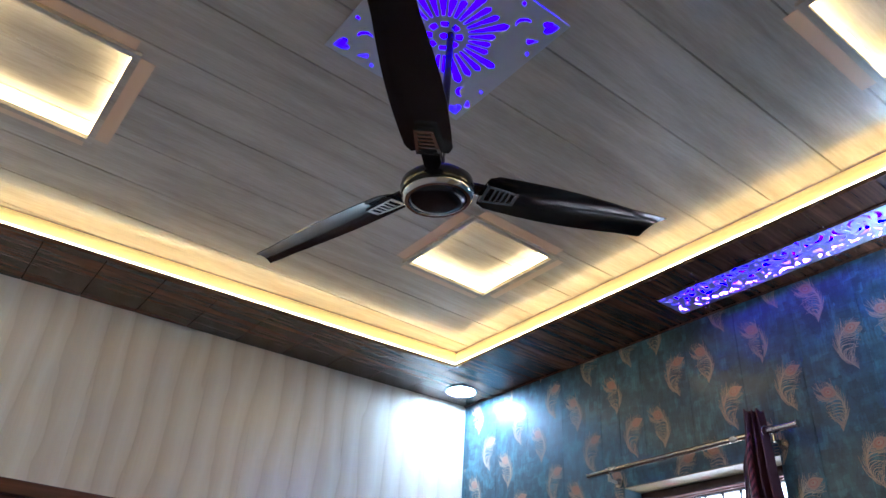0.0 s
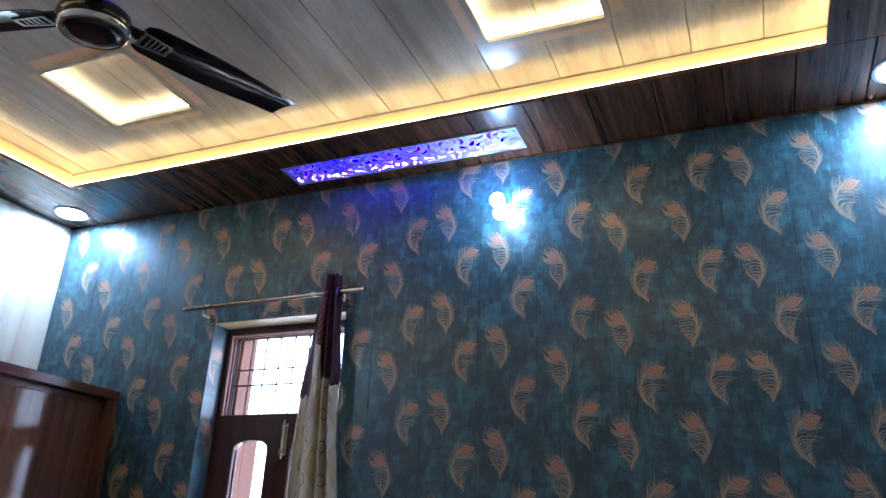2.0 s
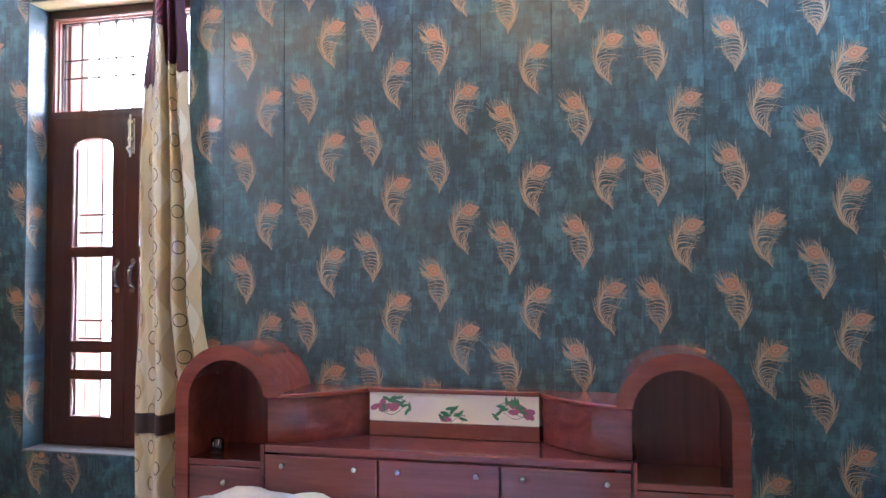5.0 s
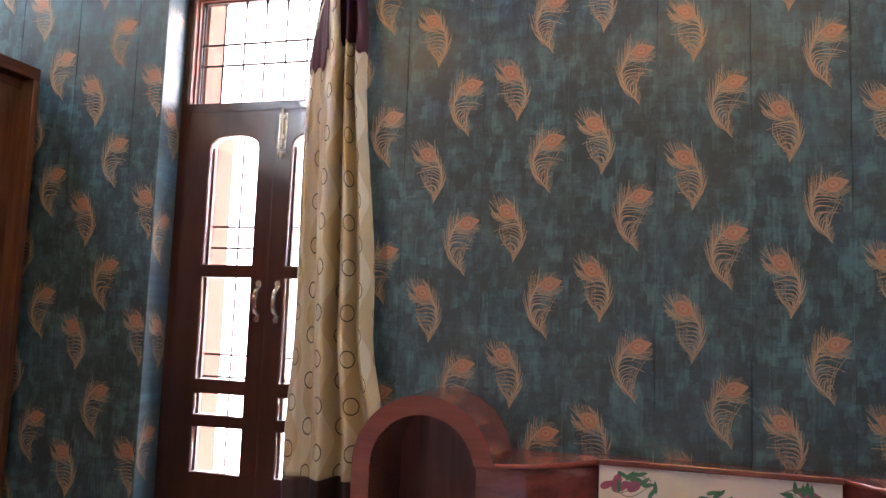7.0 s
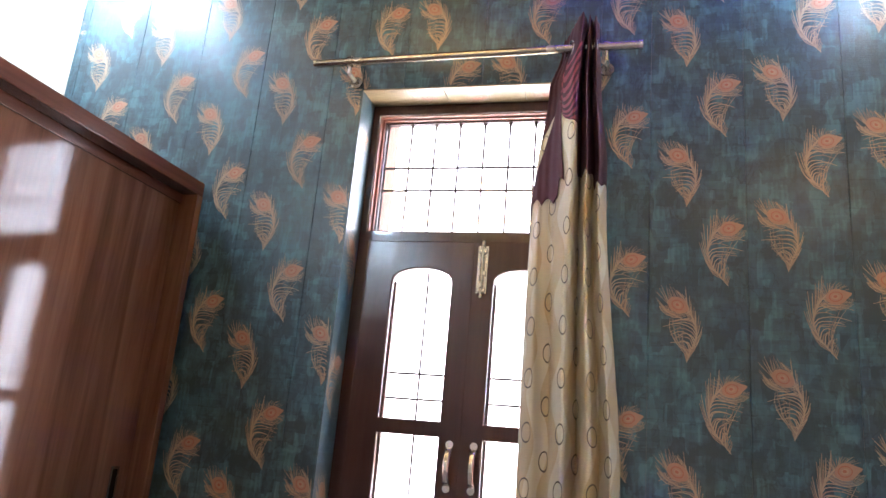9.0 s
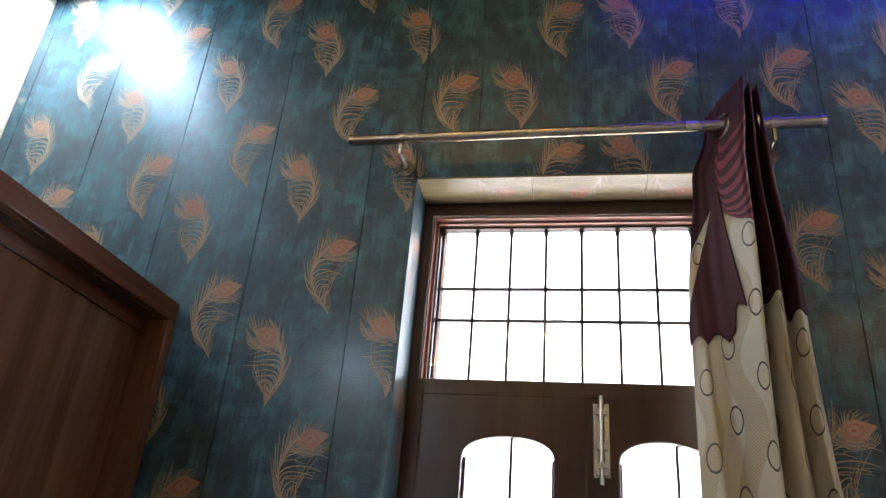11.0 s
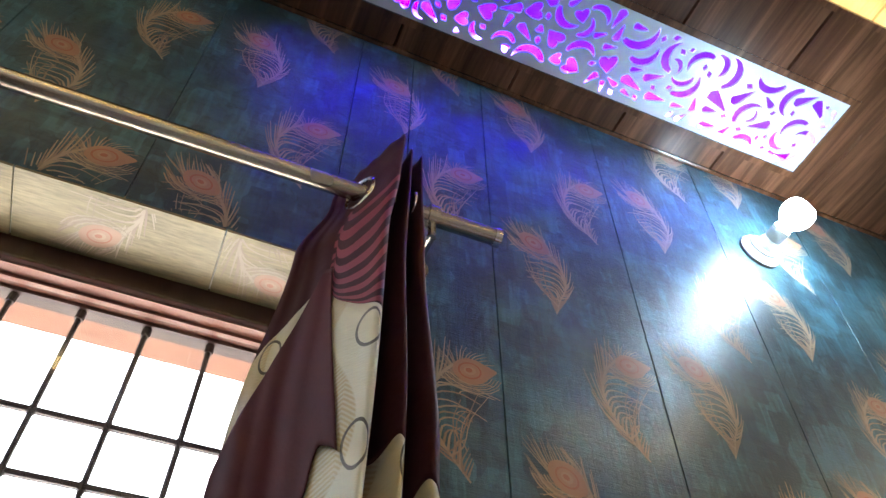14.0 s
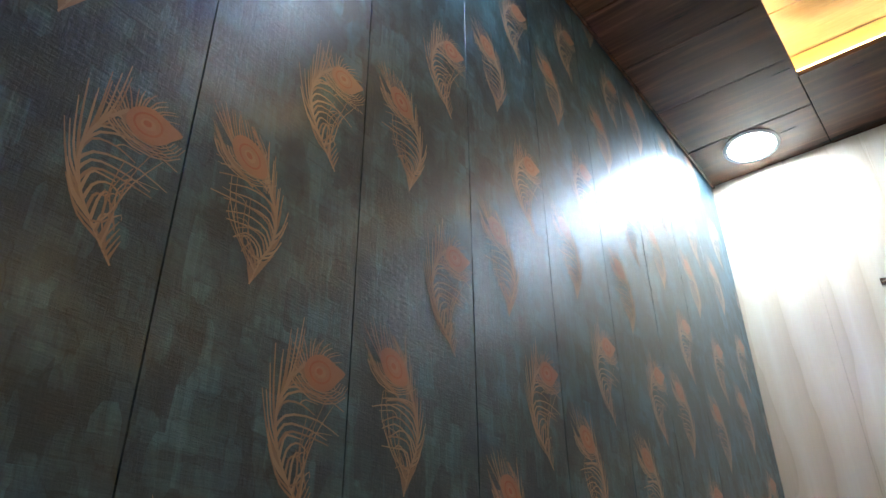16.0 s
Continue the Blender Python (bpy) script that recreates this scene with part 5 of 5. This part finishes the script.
def soft(name, at, size, turn, mat, label, seed, cat):
    """A plump, crumpled cushion-like shape."""
    t = thing(name, at, label, cat, turn=turn)
    bm = bmesh.new()
    bmesh.ops.create_grid(bm, x_segments=26, y_segments=20, size=0.5)
    top = list(bm.verts)
    for v in top:
        x, y = v.co.x * 2, v.co.y * 2
        h = max(0.0, (1 - abs(x) ** 3.2) * (1 - abs(y) ** 3.2)) ** 0.45
        n = noise.noise(Vector((x * 1.8, y * 1.8, seed))) * 0.22 + noise.noise(Vector((x * 5, y * 5, seed + 3))) * 0.09
        v.co = Vector((x * size[0] / 2, y * size[1] / 2, size[2] * (0.08 + h * (0.85 + n))))
    ext = bmesh.ops.extrude_face_region(bm, geom=list(bm.faces))
    for g in ext["geom"]:
        if isinstance(g, bmesh.types.BMVert):
            g.co.z *= 0.04
    part("cover", bm, mat, t, smooth=True)


# small dark object of unknown kind, built as a block with two pins
keys = thing("niche_object", (2.598, 1.408, 0.692), "small black object with two bright metal pins in the niche", "keys")
bm = bmesh.new()
box(bm, -0.012, 0.012, -0.022, 0.022, 0.0, 0.052, 0.006)
part("black_block", bm, M["black"], keys, smooth=True)
for dy, dz in ((-0.012, 0.034), (0.010, 0.024)):
    bm = bmesh.new()
    cyl(bm, (-0.014, dy, dz), (-0.015, dy - 0.003, dz + 0.018), 0.0028, seg=10)
    part("pin", bm, M["chrome"], keys, "bright metal pin", True)

soft("pillow", (2.33, 1.12, 0.524), (0.34, 0.50, 0.12), 8, M["linen"], "beige patterned pillow on the bed", 2.0, "pillow")
soft("blanket", (2.05, 0.55, 0.524), (0.75, 0.95, 0.10), -4, M["blanket"], "crumpled pale lilac blanket on the bed", 5.0, "blanket")


# ---- printed wall boards, last ----
PERIOD = 0.424
# height of one feather eye on each board, by the board's lower edge in y
EYES = {-1.0: 2.20, -0.75: 2.225, -0.5: 2.124, -0.25: 2.109, 0.0: 2.324, 0.25: 2.307, 0.5: 2.176, 0.75: 2.280, 1.0: 2.024, 1.25: 2.201,
        1.5: 2.110, 1.75: 2.093, 2.0: 2.297, 2.25: 2.080, 2.5: 2.055, 2.75: 2.376, 3.0: 2.291, 3.25: 2.205, 3.5: 2.10}


def bez(p, n):
    """A smooth run of n + 1 points through the given ones."""
    out = []
    m = len(p) - 1
    for i in range(n + 1):
        t = i / n * m
        k = min(int(t), m - 1)
        f = t - k
        a = p[max(k - 1, 0)]
        b, c = p[k], p[k + 1]
        d = p[min(k + 2, m)]
        out.append(tuple(0.5 * ((2 * b[j]) + (-a[j] + c[j]) * f + (2 * a[j] - 5 * b[j] + 4 * c[j] - d[j]) * f * f + (-a[j] + 3 * b[j] - 3 * c[j] + d[j]) * f ** 3) for j in (0, 1)))
    return out


def ribbon(pts, w0, w1):
    """Quads of a tapering stroke, as lists of four points."""
    quads, prev = [], None
    n = len(pts) - 1
    for i, p in enumerate(pts):
        a, b = pts[max(i - 1, 0)], pts[min(i + 1, n)]
        dx, dy = b[0] - a[0], b[1] - a[1]
        L = math.hypot(dx, dy) or 1
        w = 1.15 * (w0 + (w1 - w0) * i / n) / 2
        pr = ((p[0] - dy / L * w, p[1] + dx / L * w), (p[0] + dy / L * w, p[1] - dx / L * w))
        if prev:
            quads.append((prev[0], prev[1], pr[1], pr[0]))
        prev = pr
    return quads


def ellipse(cx, cy, a, b, ang, n=18, point=0.0):
    pts = []
    for i in range(n):
        t = 2 * math.pi * i / n
        x, y = a * math.cos(t), b * math.sin(t)
        if point and math.cos(t) > 0:
            y *= 1 - point * math.cos(t) ** 2
            x *= 1 + point * 0.8 * math.cos(t) ** 4
        pts.append((cx + x * math.cos(ang) - y * math.sin(ang), cy + x * math.sin(ang) + y * math.cos(ang)))
    return pts


def feather(kind, seed):
    """Print of one peacock feather round its eye at (0, 0): list of (polygon, material index, lift)."""
    rnd = random.Random(seed)
    polys = []

    def j(a):
        return rnd.uniform(-a, a)

    def stroke(pts, w0, w1, mat, lift, n=6):
        polys.extend((q, (3, 4, 3)[mat], lift) for q in ribbon(bez(pts, n), w0, w1))

    def along(line, t):
        t = max(0.0, min(0.999, t)) * 40
        k = int(t)
        (x0, y0), (x1, y1) = line[k], line[k + 1]
        return x0 + (x1 - x0) * (t - k), y0 + (y1 - y0) * (t - k)

    if kind == "A":       # leaning: eye at upper right, quill sweeping down its left side
        spine = [(-0.022, 0.004), (-0.044, -0.026), (-0.054, -0.061), (-0.046, -0.098), (-0.027, -0.128), (-0.003, -0.158)]
        outer = bez([(-0.028, 0.033), (-0.042, 0.026), (-0.054, 0.010), (-0.064, -0.016), (-0.070, -0.046), (-0.067, -0.078), (-0.054, -0.110)], 40)
        inner = bez([(0.026, -0.022), (0.024, -0.038), (0.016, -0.056), (0.004, -0.072), (-0.008, -0.086), (-0.013, -0.104), (-0.010, -0.124)], 40)
        eye_ang, tip = 0.26, 0.45
    else:                 # upright: eye at upper left, quill sweeping down its right side
        spine = [(0.020, -0.008), (0.036, -0.032), (0.046, -0.062), (0.044, -0.092), (0.032, -0.118), (0.022, -0.150)]
        outer = bez([(0.020, 0.028), (0.034, 0.006), (0.046, -0.020), (0.055, -0.048), (0.058, -0.074), (0.052, -0.098), (0.043, -0.116)], 40)
        inner = bez([(-0.026, -0.024), (-0.018, -0.040), (-0.016, -0.054), (-0.018, -0.068), (-0.015, -0.086), (-0.005, -0.100), (0.008, -0.122)], 40)
        eye_ang, tip = -0.55, 0.12
    sp = bez(spine, 40)
    s = -1 if kind == "A" else 1
    stroke(spine, 0.0036, 0.0018, 1, 2, 18)
    # outer barbs, leaving the quill upwards and bending out to the rim
    count = 17
    for k in range(count):
        f = k / (count - 1)
        bx, by = along(sp, 0.14 + 0.72 * f)
        ex, ey = along(outer, f)
        far = rnd.uniform(0.82, 1.32)
        ex, ey = bx + (ex - bx) * far + j(0.003), by + (ey - by) * far + 0.006 * far
        mx, my = bx + (ex - bx) * 0.60, by + (ey - by) * 0.36
        stroke([(bx, by), (mx, my), (ex, ey)], 0.0030, 0.0009, (0, 1, 1, 2)[k % 4], 0.5 + (k % 5) * 0.1)
    # inner barbs, rising beside the quill and then curling across
    count = 14
    for k in range(count):
        f = k / (count - 1)
        bx, by = along(sp, 0.20 + 0.68 * f)
        ex, ey = along(inner, f)
        far = rnd.uniform(0.75, 1.35)
        ex, ey = bx + (ex - bx) * far + j(0.005), ey + 0.010 * (far - 0.8) + j(0.007)
        m1 = (bx + (ex - bx) * 0.16, by + (ey - by) * 0.5 + 0.010)
        m2 = (bx + (ex - bx) * 0.58, by + (ey - by) * 0.72 + 0.011 + j(0.006))
        stroke([(bx, by), m1, m2, (ex, ey)], 0.0030, 0.0010, (1, 0, 1)[k % 3], 1.02 + (k % 4) * 0.11, 7)
        if k % 3 == 1:
            stroke([m2, (m2[0] - s * 0.007, m2[1] + 0.006), (ex - s * 0.004, ey + 0.012)], 0.0014, 0.0005, 1, 1.7, 4)
    # long strands rising from the foot along the inner side, crossing the barbs
    for k in range(7):
        f = k / 6
        bx, by = along(sp, 0.94 - 0.16 * f)
        top = 0.62 - 0.55 * f
        w = 0.55 + 0.45 * ((k * 3) % 4) / 3
        pts = [(bx, by)]
        for q in (0.92, 0.5 * (0.92 + top), top):
            ix, iy = along(inner, q)
            cx, cy = along(sp, 0.25 + 0.6 * q)
            pts.append((cx + (ix - cx) * w + j(0.003), cy + (iy - cy) * w + 0.004 + j(0.003)))
        stroke(pts, 0.0019, 0.0007, (0, 2, 1)[k % 3], 2.0 + 0.11 * k, 9)
    # filled foot with a few blades
    fx, fy = spine[-1]
    for k in range(9):
        f = k / 8
        bx, by = along(sp, 0.97 - 0.10 * f)
        sx = (1 if k % 2 else -1) * (0.55 if (k % 2 == 1) == (s < 0) else 1.0)
        stroke([(bx, by), (bx + sx * 0.007, by + 0.011), (bx + sx * (0.013 + 0.010 * f), by + 0.021 + 0.008 * f)], 0.0030, 0.0006, (0, 2, 0)[k % 3], 0.1 + 0.09 * k)
    # hair sweeping past the eye to the tip
    if kind == "A":
        for k in range(17):
            f = k / 16
            a = radians(200 - 170 * f)
            bx, by = -0.020 + 0.012 * f, -0.012 + 0.004 * f
            ex, ey = 0.040 * math.cos(a) * (1.0 if math.cos(a) > 0 else 1.2), 0.006 + 0.030 * math.sin(a)
            ex, ey = ex + j(0.003), ey + j(0.004)
            stroke([(bx, by), (bx * 0.6 + ex * 0.5, by * 0.4 + ey * 0.75), (ex, ey)], 0.0026, 0.0005, (0, 1, 0, 2)[k % 4], 1.3 + (k % 5) * 0.11, 5)
    else:
        for k in range(20):
            f = k / 19
            a = radians(248 - 205 * f)
            bx, by = 0.017 * math.cos(a) + 0.004, 0.015 * math.sin(a) - 0.004
            ex, ey = along([(-0.060 + 0.070 * (i / 40) ** 1.2, 0.012 + 0.040 * math.sin(math.pi * (0.18 + 0.62 * i / 40))) for i in range(41)], f)
            L = 0.80 + 0.22 * ((k * 7) % 5) / 4
            ex, ey = ex * L + j(0.003), ey * L + j(0.003)
            stroke([(bx, by), (bx * 1.15 + ex * 0.28, by * 0.75 + ey * 0.34), (ex, ey)], 0.0024, 0.0005, (0, 1, 0)[k % 3], 1.3 + (k % 5) * 0.11, 6)
        for k in range(9):
            f = k / 8
            stroke([(0.010 - 0.012 * f, -0.036 + 0.008 * f), (-0.024 - 0.004 * f, -0.022 + 0.010 * f), (-0.047 - 0.006 * f + j(0.003), -0.002 + 0.020 * f + j(0.003))], 0.0021, 0.0005, (1, 0, 0)[k % 3], 1.9 + 0.1 * k, 6)
        for k in range(5):
            stroke([(-0.004 + 0.003 * k, 0.040 - 0.005 * k), (0.020 - 0.001 * k, 0.014), (0.037 - 0.003 * k, -0.034)], 0.0018, 0.0012, k % 2, 1.5)
    # strokes cupping the eye from below
    for k in range(6):
        r = 0.0215 + 0.0033 * k
        a0, a1 = (-2.6, -0.15) if kind == "A" else (-3.0, -0.5)
        pts = [(r * 1.25 * math.cos(a0 + (a1 - a0) * i / 4), r * 0.88 * math.sin(a0 + (a1 - a0) * i / 4)) for i in range(5)]
        stroke(pts, 0.0020, 0.0008, k % 2, 2.85 - 0.07 * k)
    polys.append((ellipse(0.003 if kind == "A" else 0.0, 0.0, 0.0265, 0.0205, eye_ang, 24, tip), 0, 3.0))
    polys.append((ellipse(0, 0, 0.0165, 0.0132, eye_ang, 18), 2, 3.4))
    polys.append((ellipse(0, 0, 0.0140, 0.0110, eye_ang, 16), 0, 3.8))
    polys.append((ellipse(0, 0, 0.0085, 0.0066, eye_ang, 16), 1, 4.0))
    polys.append((ellipse(-0.001, 0.0005, 0.0048, 0.0037, eye_ang, 12), 2, 4.3))
    return polys


PRINTS = [M[k] for k in ("copper", "copper_pale", "copper_deep", "barb", "barb_pale")]
FEATHERS = {k: [feather(k, s) for s in ((11, 12, 13) if k == "A" else (21, 22, 23))] for k in "AB"}


def inside(pts, y0, y1, z0, z1):
    return all(y0 <= p[0] <= y1 and z0 <= p[1] <= z1 for p in pts)


def print_on(rects, k, phase, x):
    """The feather print of one board, kept within the pieces of it that stand."""
    verts, faces, mats = [], [], []
    z = phase - 6 * PERIOD
    step = 0
    while z < ZC + 0.2:
        for kind, u, dz in (("B", 0.075, 0.0), ("A", 0.205, PERIOD / 2)):
            polys = FEATHERS[kind][(step + (1 if kind == "A" else 0)) % 3]
            cy, cz = k + 0.25 - u, z + dz
            for pts, mat, lift in polys:
                q = [(cy - px, cz + pz) for px, pz in pts]
                if any(inside(q, *r) for r in rects):
                    n = len(verts)
                    verts.extend((x - 0.00035 - lift * 0.00006, a, b) for a, b in q)
                    faces.append(tuple(range(n + len(q) - 1, n - 1, -1)))
                    mats.append(mat)
        z += PERIOD
        step += 1
    if not faces:
        return None
    me = bpy.data.meshes.new("feather_print")
    me.from_pydata(verts, [], faces)
    for m in PRINTS:
        me.materials.append(m)
    me.polygons.foreach_set("material_index", mats)
    return me


def wall_board(a0, a1, b0, b1):
    """A printed board: face towards the room, both long edges bevelled back."""
    g = 0.0010
    v = [(XE + 0.0020, a0, b0), (XE, a0 + g, b0), (XE, a1 - g, b0), (XE + 0.0020, a1, b0), (XE + 0.012, a1, b0), (XE + 0.012, a0, b0)]
    v += [(p[0], p[1], b1) for p in v]
    f = [(i, (i + 1) % 6, (i + 1) % 6 + 6, i + 6) for i in range(6)] + [(5, 4, 3, 2, 1, 0), (6, 7, 8, 9, 10, 11)]
    me = bpy.data.meshes.new("wall_board")
    me.from_pydata(v, [], f)
    me.materials.append(M["teal"])
    return me


for k, phase in EYES.items():
    y0, y1 = max(k, YS), min(k + 0.25, YN)
    pieces = minus((y0, y1, 0.0, ZC + 0.01), [(WY0, WY1, WZ0, WZ1)])
    first = None
    for r in pieces:
        ob = new("wall_board", wall_board(*r))
        ob.parent = wall_east
        first = first or ob
    me = print_on(pieces, k, phase, XE)
    if me:
        pr = new("feather_print", me)
        pr.parent = first
        tagged(pr, "copper peacock feather print")

# lining boards of the window's sides and head
for a in (WY0, WY1):
    bm = bmesh.new()
    box(bm, XE + 0.0005, FX + 0.002, a - 0.004, a + 0.004, WZ0, WZ1)
    part("jamb_board", bm, M["lining"], window, "teal printed lining board")
# head boards painted beige for outdoor light falling on the printed lining
for a0, a1 in ((WY0 + 0.005, 1.8735), (1.8755, 2.1235), (2.1255, WY1 - 0.005)):
    bm = bmesh.new()
    box(bm, XE + 0.0005, FX + 0.002, a0, a1, WZ1 - 0.004, WZ1 + 0.004)
    part("head_board", bm, M["head"], window, "lining board coloured beige for the daylight bounced onto it")
bm = bmesh.new()
for kind, y, x in (("A", 2.19, 2.85), ("B", 2.02, 2.86), ("A", 1.80, 2.86)):
    for pts, mat, lift in FEATHERS[kind][0]:
        q = [(x + pz * 0.9, y - px) for px, pz in pts]
        if all(XE + 0.002 < p[0] < FX for p in q):
            f = bm.faces.new([bm.verts.new((p[0], p[1], WZ1 - 0.0045 - lift * 0.00006)) for p in q])
            f.material_index = mat
part("feather_print", bm, PRINTS, window, "copper peacock feather print")
bm = bmesh.new()
for i in range(5):
    for pts, mat, lift in FEATHERS["AB"[i % 2]][i % 3]:
        q = [(2.85 + px * 0.9, 0.86 + 0.36 * i + pz) for px, pz in pts]
        if all(XE + 0.002 < p[0] < FX for p in q):
            f = bm.faces.new([bm.verts.new((p[0], WY1 - 0.0045 - lift * 0.00006, p[1])) for p in q])
            f.material_index = mat
part("feather_print", bm, PRINTS, window, "copper peacock feather print")

# cream boards of the north and south walls
x = XE
while x > XW:
    x0 = max(x - 0.25, XW)
    g = 0.001
    for wall, face in ((wall_north, 0.0), (wall_south, YS)):
        s = 1 if wall is wall_north else -1
        ring = [(x0, face + s * 0.0015), (x0 + g, face), (x - g, face), (x, face + s * 0.0015), (x, face + s * 0.012), (x0, face + s * 0.012)]
        vs = []
        for z in (0.0, ZC + 0.008):
            for px, py in ring:
                vs.append((px, py + (north(px) if s > 0 else 0), z))
        fs = [(a, (a + 1) % 6, (a + 1) % 6 + 6, a + 6) for a in range(6)] + [(5, 4, 3, 2, 1, 0), (6, 7, 8, 9, 10, 11)]
        me = bpy.data.meshes.new("wall_board")
        me.from_pydata(vs, [], fs)
        me.materials.append(M["cream_wall"])
        bmx = bmesh.new()
        bmx.from_mesh(me)
        bmesh.ops.recalc_face_normals(bmx, faces=bmx.faces)
        bmx.to_mesh(me)
        bmx.free()
        ob = new("wall_board", me)
        ob.parent = wall
    x -= 0.25
# narrow corner beads where wall boards meet the ceiling border
bm = bmesh.new()
box(bm, XE - 0.010, XE - 0.001, YS, YN, ZC - 0.010, ZC - 0.001, 0.002)
tagged(new("trim", done(bm, "trim", M["soffit"])), "thin dark bead under the ceiling border", "trim", kind="structure")
